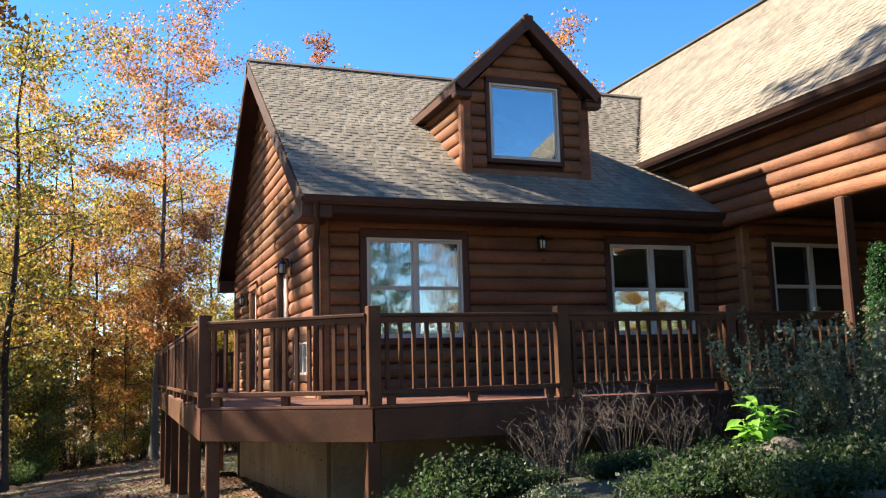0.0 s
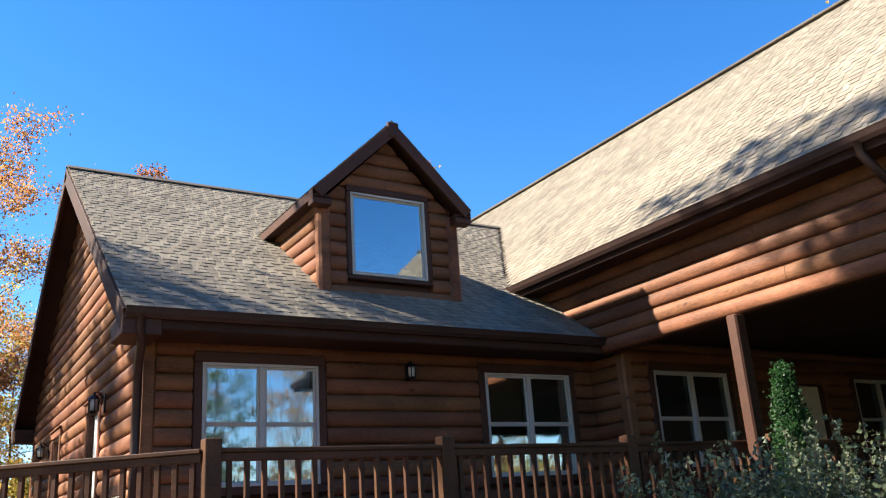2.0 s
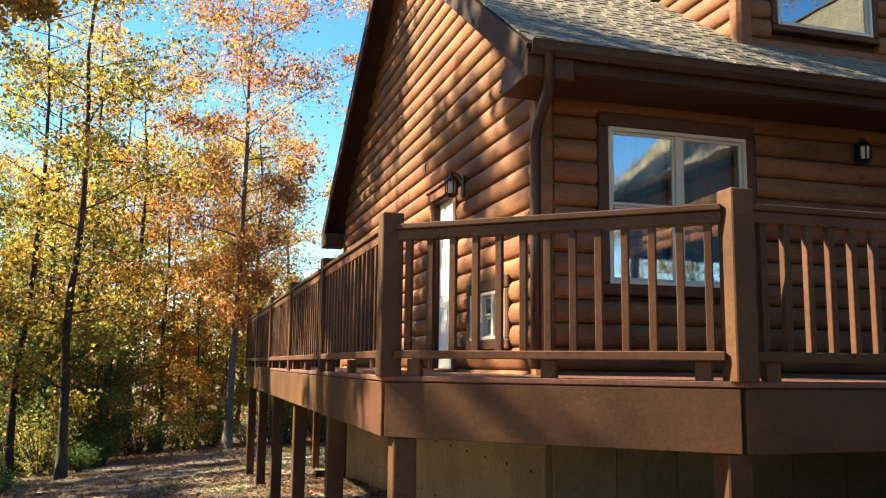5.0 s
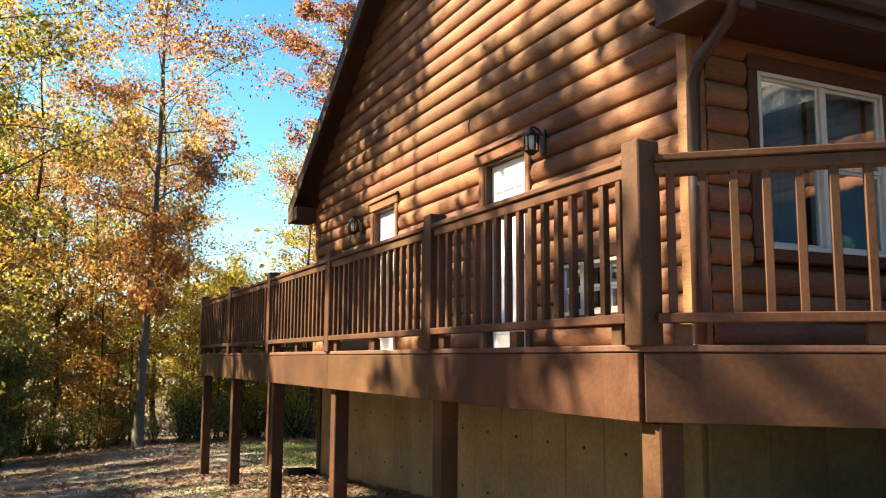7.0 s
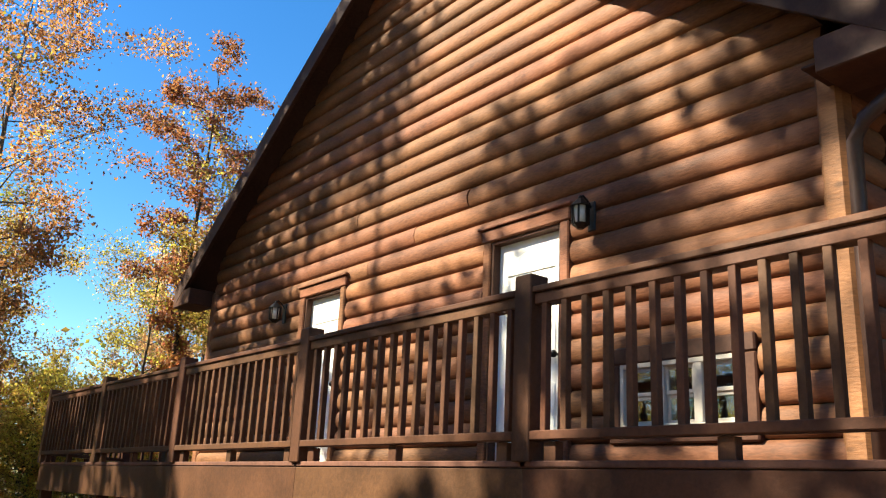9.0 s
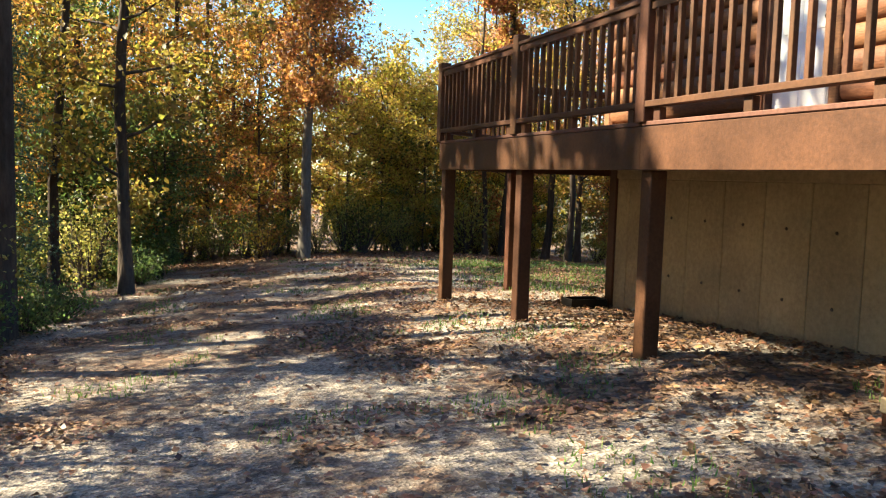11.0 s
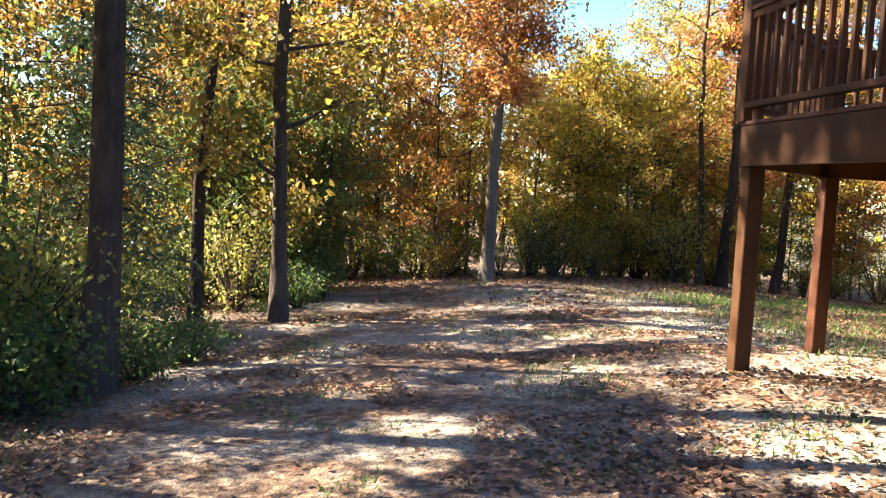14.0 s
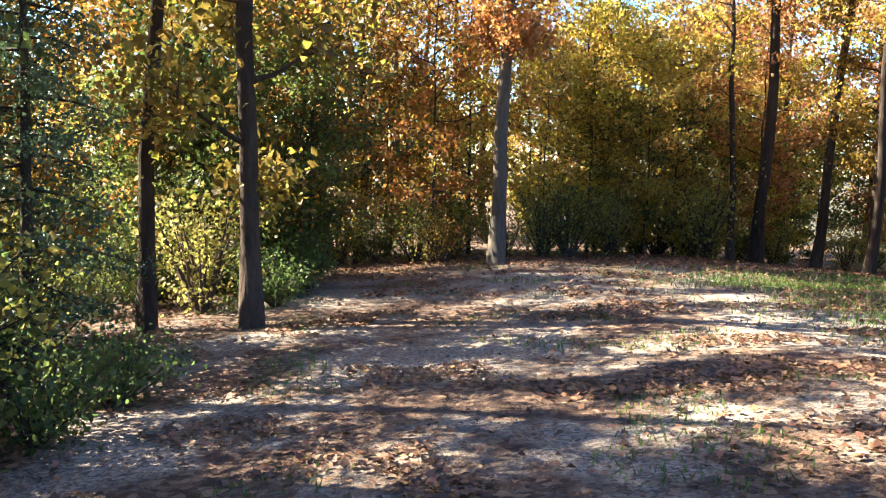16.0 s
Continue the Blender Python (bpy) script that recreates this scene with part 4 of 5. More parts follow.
def railing_section(p, q):
    """Rail between two posts: flat cap, rail beneath it, bottom rail on blocks, square balusters between the rails."""
    global bal
    p, q = Vector((*p, 0)), Vector((*q, 0))
    d = (q - p).normalized()
    p, q = p + d * 0.07, q - d * 0.07
    ln = (q - p).length
    sec = thing("railing_section", (p.x, p.y, DECKZ), "brown stained deck railing with square balusters", "railing", "deck railing sections")
    rot = Matrix.Translation((p.x, p.y, DECKZ)) @ Matrix.Rotation(math.atan2(d.y, d.x), 4, "Z")
    sec.matrix_basis = rot
    box_part("cap_rail", (0, -0.065, 0.935), (ln, 0.065, 0.972), DECK, sec, bevel=0.006)
    box_part("top_rail", (0, -0.045, 0.868), (ln, 0.045, 0.934), DECK, sec, bevel=0.005)
    box_part("bottom_rail", (0, -0.03, 0.115), (ln, 0.068, 0.165), DECK, sec, bevel=0.005)
    for a in (0.12, ln / 2, ln - 0.12):
        box_part("block", (a - 0.045, -0.03, 0.0), (a + 0.045, 0.03, 0.11), DECK, sec, bevel=0.004)
    n = max(2, round(ln / 0.148))
    for i in range(n):
        a = (i + 0.5) * ln / n
        if bal is None:
            bm = bmesh.new()
            box(bm, (-0.021, -0.021, 0), (0.021, 0.021, 0.73), 0.003)
            ob = part("baluster", bm, DECK, sec)
            bal = ob.data
        else:
            ob = new("baluster", bal)
            ob.parent = sec
        ob.location = (a, 0.018, 0.15)
        ob.rotation_euler = (0, 0, random.uniform(-0.06, 0.06))
    return sec


for p, q in zip(line[:-1], line[1:]):
    railing_section(p, q)
for x, y in line:
    bm = bmesh.new()
    box(bm, (-0.07, -0.07, 0), (0.07, 0.07, 1.05), 0.007)
    ob = part("rail_post", bm, DECK, deck)
    ob.location = (x, y, DECKZ)

# ---- lanterns ----
def wall_lantern(place, turn, big=True):
    """A carriage lantern: back plate, curled arm, roof, cage bars, glass and base."""
    lamp = thing("wall_lantern", place, "black iron carriage lantern on the log wall" if big else "small dark wall lamp with clear glass", "lantern", "wall lanterns")
    lamp.rotation_euler = (0, 0, turn)
    s = 0.85 if big else 0.75
    box_part("back_plate", (-0.05 * s, -0.02, -0.2 * s), (0.05 * s, 0.0, 0.1 * s), IRON, lamp, bevel=0.008)
    vs, fs = tube_data([Vector((0, -0.01, 0.02)) * s, Vector((0, -0.08, 0.1)) * s, Vector((0, -0.14, 0.13)) * s, Vector((0, -0.17, 0.09)) * s], [0.012 * s] * 4, 8)
    mesh_object("arm", vs, fs, IRON, lamp, smooth=True)
    bm = bmesh.new()
    bmesh.ops.create_cone(bm, cap_ends=True, segments=8, radius1=0.11 * s, radius2=0.03 * s, depth=0.08 * s, matrix=pose(0, -0.17 * s, 0.05 * s))
    bmesh.ops.create_uvsphere(bm, u_segments=8, v_segments=6, radius=0.02 * s, matrix=pose(0, -0.17 * s, 0.11 * s))
    part("roof", bm, IRON, lamp)
    bm = bmesh.new()
    for k in range(6):
        t = k * math.pi / 3
        c, d = math.cos(t), math.sin(t)
        box(bm, (c * 0.08 * s - 0.006, d * 0.08 * s - 0.17 * s - 0.006, -0.17 * s), (c * 0.08 * s + 0.006, d * 0.08 * s - 0.17 * s + 0.006, 0.02 * s))
    part("cage", bm, IRON, lamp)
    bm = bmesh.new()
    bmesh.ops.create_cone(bm, cap_ends=True, segments=12, radius1=0.05 * s, radius2=0.065 * s, depth=0.17 * s, matrix=pose(0, -0.17 * s, -0.075 * s))
    part("glass", bm, LAMPGLASS, lamp, "frosted glass", True)
    bm = bmesh.new()
    bmesh.ops.create_cone(bm, cap_ends=True, segments=8, radius1=0.03 * s, radius2=0.09 * s, depth=0.05 * s, matrix=pose(0, -0.17 * s, -0.19 * s))
    part("base", bm, IRON, lamp)
    return lamp


wall_lantern((XW - 0.06, 13.74, 3.05), -math.pi / 2)
wall_lantern((XW - 0.06, 18.98, 2.95), -math.pi / 2)
wall_lantern((5.93, YF - 0.06, 3.2), 0, False)

# ---- trees ----
def leaf_cloud(centres, spread, per, size, rnd, flat=0.75):
    """Many small folded leaves scattered round the centres."""
    n = len(centres) * per
    c = np.repeat(np.array(centres, dtype=float), per, axis=0)
    c += rnd.normal(0, 1, (n, 3)) * np.array([spread, spread, spread * flat])
    d = rnd.normal(0, 1, (n, 3))
    d /= np.linalg.norm(d, axis=1)[:, None]
    e = np.cross(d, rnd.normal(0, 1, (n, 3)))
    e /= np.linalg.norm(e, axis=1)[:, None]
    f = np.cross(d, e)
    s = size * rnd.uniform(0.6, 1.4, (n, 1))
    base, tip = c - d * s * 0.5, c + d * s * 0.5
    left, right = c + e * s * 0.32 + f * s * 0.12, c - e * s * 0.32 + f * s * 0.12
    verts = np.stack([base, left, tip, right], axis=1).reshape(-1, 3)
    i = np.arange(n)[:, None] * 4
    faces = np.concatenate([i + np.array([[0, 2, 1]]), i + np.array([[0, 3, 2]])], axis=1).reshape(-1, 3)
    return verts, faces


def array_mesh(name, verts, faces, mat):
    me = bpy.data.meshes.new(name)
    k = faces.shape[1]
    me.vertices.add(len(verts)), me.loops.add(faces.size), me.polygons.add(len(faces))
    me.vertices.foreach_set("co", np.asarray(verts, dtype=np.float32).ravel())
    me.loops.foreach_set("vertex_index", faces.astype(np.int32).ravel())
    me.polygons.foreach_set("loop_start", np.arange(0, faces.size, k, dtype=np.int32))
    me.update(calc_edges=True)
    me.materials.append(mat)
    return me


def wood_mesh(name, datas, mat):
    v, f = merge(datas)
    me = bpy.data.meshes.new(name)
    me.from_pydata([tuple(p) for p in v], [], f)
    me.materials.append(mat)
    me.shade_smooth()
    return me


def tree_meshes(seed, height, radius, low, reach, leaf, per, bark, size=0.17, limbs=26, tight=0.105):
    """Trunk, limbs and crown of a broadleaf tree."""
    r = random.Random(seed)
    rn = np.random.RandomState(seed)
    path, rad = [], []
    ox = oy = 0.0
    for i in range(13):
        t = i / 12
        ox += r.uniform(-0.11, 0.11) * height / 16
        oy += r.uniform(-0.11, 0.11) * height / 16
        path.append(Vector((ox * (i > 0), oy * (i > 0), t * height - 0.2)))
        rad.append(radius * ((1 - t) ** 0.8 * 0.95 + 0.03) * (1.4 if i == 0 else 1.0))
    trunk = tube_data(path, rad, 10)
    twigs, centres = [], []
    for k in range(limbs):
        t = low + (0.97 - low) * (k + r.random()) / limbs
        i = min(int(t * 12), 11)
        p = path[i].lerp(path[i + 1], t * 12 - i)
        ang = k * 2.4 + r.uniform(-0.5, 0.5)
        shape = math.sin(math.pi * min(1.0, 0.22 + 0.8 * (1 - t) / (1 - low))) * 0.75 + 0.25
        ln = reach * shape * r.uniform(0.65, 1.15)
        rise = r.uniform(0.15, 0.7)
        pts = [p]
        for j in range(1, 5):
            u = j / 4
            pts.append(p + Vector((math.cos(ang + 0.2 * u) * ln * u, math.sin(ang + 0.2 * u) * ln * u, ln * (rise * u - 0.12 * u * u) + r.uniform(-0.1, 0.1))))
        br = max(0.02, rad[i] * 0.38)
        twigs.append(tube_data(pts, [br, br * 0.75, br * 0.5, br * 0.3, 0.01], 5))
        for j in (2, 3, 4):
            for _ in range(3):
                q = pts[j]
                tip = q + Vector((r.uniform(-1, 1), r.uniform(-1, 1), r.uniform(-0.35, 0.8))) * ln * 0.34
                twigs.append(tube_data([q, q.lerp(tip, 0.5) + Vector((0, 0, 0.06)), tip], [br * 0.25, br * 0.16, 0.006], 4))
                if r.random() < 0.93:
                    centres += [q.lerp(tip, 0.55), tip]
    lv, lf = leaf_cloud([tuple(c) for c in centres], reach * tight, per, size, rn)
    return wood_mesh("trunk", [trunk], bark), wood_mesh("bough", twigs, bark), array_mesh("crown", lv, lf, leaf)


def tree_from(meshes, place, turn, scale, label, name="tree", group="woodland trees"):
    t = thing(name, place, label, "tree", group)
    t.rotation_euler = (0, 0, turn)
    t.scale = (scale, scale, scale)
    for me in meshes:
        ob = new(me.name.split(".")[0], me)
        ob.parent = t
        if "trunk" not in ob.name:
            ob["kind"] = "stuff"
    return t


KINDS = {}
for key, args, words in (
        ("yellow", (1, 16, 0.145, 0.16, 3.5, LEAF_YELLOW, 34, BARK, 0.12, 26, 0.075), "tall slender tree with yellow-green autumn leaves"),
        ("orange", (2, 17, 0.15, 0.26, 3.3, LEAF_ORANGE, 30, BARK, 0.12, 25, 0.075), "tall tree with orange russet autumn leaves"),
        ("green", (3, 15, 0.14, 0.18, 3.2, LEAF_GREEN, 28, BARK, 0.12, 26, 0.075), "tall tree still in dark green leaf"),
        ("gold", (4, 16, 0.14, 0.15, 3.6, LEAF_GOLD, 28, BARK, 0.12, 25, 0.075), "tall tree with golden brown autumn leaves"),
        ("mix", (5, 14, 0.12, 0.12, 3.4, LEAF_MIX, 28, BARK, 0.12, 26, 0.075), "tree with olive and gold autumn leaves"),
        ("sparse", (6, 17, 0.15, 0.24, 3.4, LEAF_ORANGE, 52, BARK_PALE, 0.11, 30, 0.08), "pale-barked tall tree with orange autumn leaves"),
        ("slim", (12, 17, 0.14, 0.36, 2.1, LEAF_RUSSET, 40, BARK, 0.12, 28, 0.085), "slender tree with russet brown autumn leaves"),
        ("peach", (13, 13, 0.1, 0.2, 2.6, LEAF_PEACH, 20, BARK_PALE, 0.13, 24, 0.075), "slender tree with pale peach and yellow leaves"),
        ("thin", (7, 16, 0.13, 0.42, 3.0, LEAF_SUN, 10, BARK, 0.13, 20, 0.08), "tall tree with thinning yellow crown"),
        # broad crown for unseen trees that only throw shade on house and drive
        ("shade_canopy", (17, 20, 0.2, 0.40, 3.9, LEAF_GOLD, 26, BARK, 0.2, 9, 0.055), "tall broad golden brown tree out of view, added to cast dappled shade"),
        ("high_canopy", (18, 20, 0.2, 0.58, 3.8, LEAF_GOLD, 30, BARK, 0.2, 13, 0.06), "tall straight tree with a high golden brown crown"),
        ("sapling", (8, 6.5, 0.04, 0.08, 1.9, LEAF_SUN, 14, BARK, 0.1, 20, 0.08), "slender sapling with yellow-green leaves"),
        ("sapling_gold", (9, 7, 0.045, 0.1, 2.1, LEAF_GOLD, 12, BARK, 0.11, 20, 0.08), "slender sapling with golden brown leaves"),
        ("sapling_green", (10, 5, 0.035, 0.06, 1.8, LEAF_GREEN, 13, BARK, 0.10, 20, 0.08), "slender sapling with green leaves"),
        ("sapling_orange", (11, 7.5, 0.045, 0.12, 2.0, LEAF_ORANGE, 12, BARK, 0.11, 20, 0.08), "slender sapling with orange leaves")):
    KINDS[key] = (tree_meshes(*args), words)


def plant(key, x, y, scale=1.0, turn=None):
    meshes, words = KINDS[key]
    return tree_from(meshes, (x, y, ground_z(x, y)), random.uniform(0, 6.28) if turn is None else turn, scale, words)


# trees that stand by themselves at the edge of the clearing; those with x < -6 and y < 31 are unseen, added to cast
# shade
for key, x, y, s in (("sparse", 1.1, 35.5, 1.05), ("sapling_gold", 0.1, 37.2, 1.0), ("mix", -3.35, 29.5, 1.12), ("thin", -4.7, 29.9, 0.9), ("high_canopy", -4.75, 24.0, 0.85),
                     ("slim", 8.0, 37.6, 1.05), ("thin", 7.5, 37.9, 0.7), ("thin", 9.4, 37.4, 0.95), ("yellow", 9.9, 36.0, 0.75), ("thin", 8.8, 34.6, 0.8),
                     ("thin", 2.6, 43.5, 1.0), ("peach", 12.7, 36.5, 0.9), ("peach", 10.6, 41.0, 0.95), ("peach", 8.6, 43.5, 0.62), ("peach", 12.0, 44.5, 1.0),
                     ("yellow", 5.8, 43, 0.42), ("yellow", 13.5, 33, 0.7), ("orange", 21.5, 41, 1.3),
                     ("thin", -2.2, 38.5, 0.95), ("green", -4.6, 34.5, 0.9), ("thin", -2.8, 43, 1.0), ("gold", 0.2, 46, 0.8),
                     ("gold", -3.9, 36.6, 1.0), ("gold", -1.3, 40.5, 0.8), ("mix", -3.2, 41.8, 0.7), ("gold", -5.4, 43.0, 0.75), ("mix", -6.8, 38.4, 0.7), ("yellow", -12.9, 24.0, 0.72), ("gold", 3.7, 42.0, 0.45), ("gold", 5.2, 44.6, 0.45), ("mix", 2.0, 47, 1.0), ("gold", 4.2, 49, 0.9), ("yellow", 7.4, 46.5, 0.42), ("shade_canopy", -10.2, 26.0, 1.05), ("shade_canopy", -12.2, 20.2, 1.0), ("shade_canopy", -8.8, 18.2, 0.95), ("shade_canopy", -8.2, 23.0, 0.92), ("high_canopy", -7.4, 13.7, 1.15), ("high_canopy", -9.4, 11.6, 1.2), ("mix", -7.6, 20.4, 0.58), ("gold", -8.0, 22.8, 0.6), ("mix", -7.4, 25.4, 0.55), ("gold", -8.6, 18.0, 0.6), ("mix", -6.8, 19.2, 0.5), ("yellow", -11.6, 27.4, 0.8), ("mix", -14, 30, 0.9), ("shade_canopy", -16.5, 22.5, 0.9), ("yellow", -13.5, 20.6, 0.8), ("shade_canopy", -9.4, 28.6, 0.8)):
    plant(key, x, y, s)
wood = random.Random(77)
spots = []


def scatter(x0, x1, y0, y1, gap, tries, keys, lo=0.75, hi=1.2):
    for _ in range(tries):
        x, y = wood.uniform(x0, x1), wood.uniform(y0, y1)
        if all((x - a) ** 2 + (y - b) ** 2 > gap * gap for a, b in spots):
            spots.append((x, y))
            if (20 < x < 25.5 and 12 < y < 30) or (4.3 < x < 11 and 42 < y < 56):
                continue
            plant(wood.choice(keys), x, y, wood.uniform(lo, hi), wood.uniform(0, 6.28))


scatter(-15, -6.5, 28, 36, 4.6, 9, ("thin", "thin", "sparse"), 0.7, 0.95)
scatter(-14, -4, 39, 50, 3.8, 7, ("yellow", "thin", "gold", "mix", "thin"), 0.55, 0.85)
scatter(-3, 16, 43, 54, 3.6, 18, ("yellow", "gold", "mix", "orange", "yellow"), 0.7, 1.0)
scatter(14, 30, 32, 48, 3.8, 20, ("orange", "gold", "yellow"), 0.7, 1.0)
scatter(-16, 14, -48, -34, 5, 16, ("yellow", "green", "orange", "green"), 0.5, 0.7)
scatter(14, 40, -48, -30, 4.2, 26, ("yellow", "green", "green", "gold"), 0.65, 0.95)
scatter(19, 34, -16, 12, 4.5, 18, ("yellow", "green", "orange", "gold"), 0.8, 1.1)
scatter(-26, -14, -24, 6, 5.5, 9, ("yellow", "green", "orange", "gold"), 0.8, 1.1)
SAPLINGS = ("sapling", "sapling", "sapling", "sapling_gold", "sapling_green", "sapling_orange")
for x0, x1, y0, y1, n in ((-13, -6, 35, 45, 12), (-8.0, -5.4, 24, 30, 7), (-5.5, -2.5, 31.5, 37, 12), (-3.5, 5, 38, 42, 16), (4.5, 15, 38.5, 42, 15), (12, 24, 33, 38, 10), (7, 15, 40.5, 47, 16)):
    for _ in range(n):
        plant(wood.choice(SAPLINGS if x0 > -5 else ("sapling_green", "sapling_green", "sapling_gold")), wood.uniform(x0, x1), wood.uniform(y0, y1), wood.uniform(0.6, 1.15), wood.uniform(0, 6.28))


def cedar_meshes(seed, h, w):
    """A soft dark evergreen: drooping boughs in tiers, set with fine sprays."""
    r = random.Random(seed)
    rn = np.random.RandomState(seed)
    tw, cs = [], []
    for k in range(46):
        z = h * (0.08 + 0.9 * k / 46)
        ln = w * (1 - (z / h) ** 1.3) * r.uniform(0.7, 1.1) + 0.1
        a = k * 2.4 + r.uniform(-0.4, 0.4)
        tip = Vector((math.cos(a) * ln, math.sin(a) * ln, z - 0.18 * ln))
        tw.append(tube_data([(0, 0, z), Vector((0, 0, z)).lerp(tip, 0.5) + Vector((0, 0, 0.05)), tip], [0.018, 0.012, 0.004], 4))
        for j in range(9):
            u = 0.2 + 0.8 * j / 8
            cs.append(tuple(Vector((0, 0, z)).lerp(tip, u) + Vector((r.uniform(-0.12, 0.12), r.uniform(-0.12, 0.12), r.uniform(-0.1, 0.05)))))
    lv, lf = leaf_cloud(cs, 0.11, 34, 0.05, rn, 0.6)
    trunk = tube_data([(0, 0, -0.1), (0.03, 0, h * 0.5), (0, 0, h)], [0.07, 0.045, 0.008], 8)
    return wood_mesh("trunk", [trunk], BARK), wood_mesh("bough", tw, BARK), array_mesh("crown", lv, lf, LEAF_CEDAR)


cedar = cedar_meshes(61, 5.5, 1.5)
for x, y, s, t in ((-5.35, 27.3, 1.0, 0.0), (-6.4, 29.4, 1.1, 2.0)):
    tree_from(cedar, (x, y, ground_z(x, y)), t, s, "soft dark blue-green cedar at the woodland edge", "cedar", "cedars")


def bush_meshes(seed, h, w, leaf, stems, per, size, bark=TWIG):
    r = random.Random(seed)
    rn = np.random.RandomState(seed)
    tw, centres = [], []
    for k in range(stems):
        a, l = r.uniform(0, 6.28), r.uniform(0.3, 1.0)
        tip = Vector((math.cos(a) * w * l, math.sin(a) * w * l, h * r.uniform(0.55, 1.0) * (1.1 - 0.45 * l)))
        b = Vector((math.cos(a) * 0.05, math.sin(a) * 0.05, -0.05))
        mid = b.lerp(tip, 0.5) + Vector((r.uniform(-0.1, 0.1), r.uniform(-0.1, 0.1), 0.12)) * h * 0.4
        tw.append(tube_data([b, mid, tip], [0.012 * h, 0.008 * h, 0.003], 4))
        centres += [mid, b.lerp(tip, 0.75) + Vector((0, 0, 0.05)), tip, mid.lerp(tip, 0.5), b.lerp(mid, 0.6)]
    wm = wood_mesh("stem", tw, bark)
    if not per:
        return (wm,)
    lv, lf = leaf_cloud([tuple(c) for c in centres], 0.13 * max(h, w), per, size, rn)
    return wm, array_mesh("foliage", lv, lf, leaf)


BUSHES = [(bush_meshes(31, 2.2, 1.4, LEAF_GREEN, 22, 20, 0.08), "leafy green bush at the woodland edge"),
          (bush_meshes(32, 2.6, 1.5, LEAF_LIME, 22, 20, 0.08), "olive and gold bush at the woodland edge"),
          (bush_meshes(33, 3.0, 1.5, LEAF_YELLOW, 20, 18, 0.085), "yellow-leaved bush at the woodland edge"),
          (bush_meshes(34, 1.4, 1.1, LEAF_UNDER, 20, 11, 0.095), "low leafy green bush on leaf mould")]


def bush(kind, x, y, s, turn=0.0, name="bush", group="woodland bushes"):
    meshes, words = kind
    b = thing(name, (x, y, ground_z(x, y)), words, "bush", group)
    b.rotation_euler, b.scale = (0, 0, turn), (s, s, s)
    for me in meshes:
        ob = new(me.name.split(".")[0], me)
        ob.parent = b
    return b


for x0, x1, y0, y1, n in ((-6.6, -5.1, 24.3, 27, 10), (-8, -5.3, 26, 30, 12), (-6, -2.8, 31, 36, 12), (-13, -6, 34, 44, 22), (-4, 5, 37, 39, 10), (4, 14, 38, 40, 10), (12, 22, 33, 38, 12), (4.5, 8.5, 38.6, 40.5, 7), (17, 26, -14, 2, 30)):
    for _ in range(n):
        bush(BUSHES[wood.choice((0, 1, 1, 1, 2, 2) if x0 > -5 else (0, 0, 3, 3, 1))], wood.uniform(x0, x1), wood.uniform(y0, y1), wood.uniform(0.5, 1.15), wood.uniform(0, 6.28))

for x, y, size, turn in ((-5.0, 23.2, 0.7, 0.4), (-5.4, 23.7, 0.8, 2.0), (-4.5, 24.6, 0.6, 3.1), (-4.2, 25.6, 0.5, 4.4), (-5.9, 22.9, 0.75, 5.2)):
    bush(BUSHES[3], x, y, size, turn)

# distant woods all round: too far to tell tree from tree
fr = np.random.RandomState(5)
for mat, count, seed in ((LEAF_GOLD, 900, 1), (LEAF_YELLOW, 900, 2), (LEAF_ORANGE, 500, 3), (LEAF_GREEN, 700, 4)):
    ang = fr.uniform(0, 2 * math.pi, count)
    dist = fr.uniform(52, 72, count)
    hh = fr.beta(1.1, 1.5, count) * 15 * np.where(np.sin(ang) < -0.1, 0.6, 1.0) * np.where(np.abs(ang - 1.45) < 0.07, 0.45, 1.0) - 1.5
    cs = np.stack([4 + np.cos(ang) * dist, 14 + np.sin(ang) * dist, hh - 2.0], axis=1)
    lv, lf = leaf_cloud(cs, 1.3, 14, 0.6, fr)
    far = new("distant_woods", array_mesh("distant_woods", lv, lf, mat))
    tagged(far, "distant autumn woods closing the clearing all round", "woods", kind="stuff")

# the woods that close the west side of the drive, a little way in: out of view, added to block low sky light
for mat, count in ((LEAF_GOLD, 420), (LEAF_GREEN, 420), (LEAF_YELLOW, 300)):
    cs = np.stack([fr.uniform(-34, -21, count), fr.uniform(-6, 46, count), fr.beta(1.2, 1.2, count) * 15 - 3.5], axis=1)
    lv, lf = leaf_cloud(cs, 1.0, 24, 0.42, fr)
    far = new("west_woods", array_mesh("west_woods", lv, lf, mat))
    tagged(far, "dense autumn woods out of view west of the drive, added to block sky light", "woods", kind="stuff")

# low woods far across the garden to the south
for mat, count in ((LEAF_GREEN, 260), (LEAF_GOLD, 140)):
    cs = np.stack([fr.uniform(-30, 60, count), fr.uniform(-56, -47, count), fr.beta(1.0, 1.4, count) * 9 - 1.0], axis=1)
    lv, lf = leaf_cloud(cs, 1.0, 22, 0.5, fr)
    far = new("south_woods", array_mesh("south_woods", lv, lf, mat))
    tagged(far, "low mixed woods across the garden", "woods", kind="stuff")

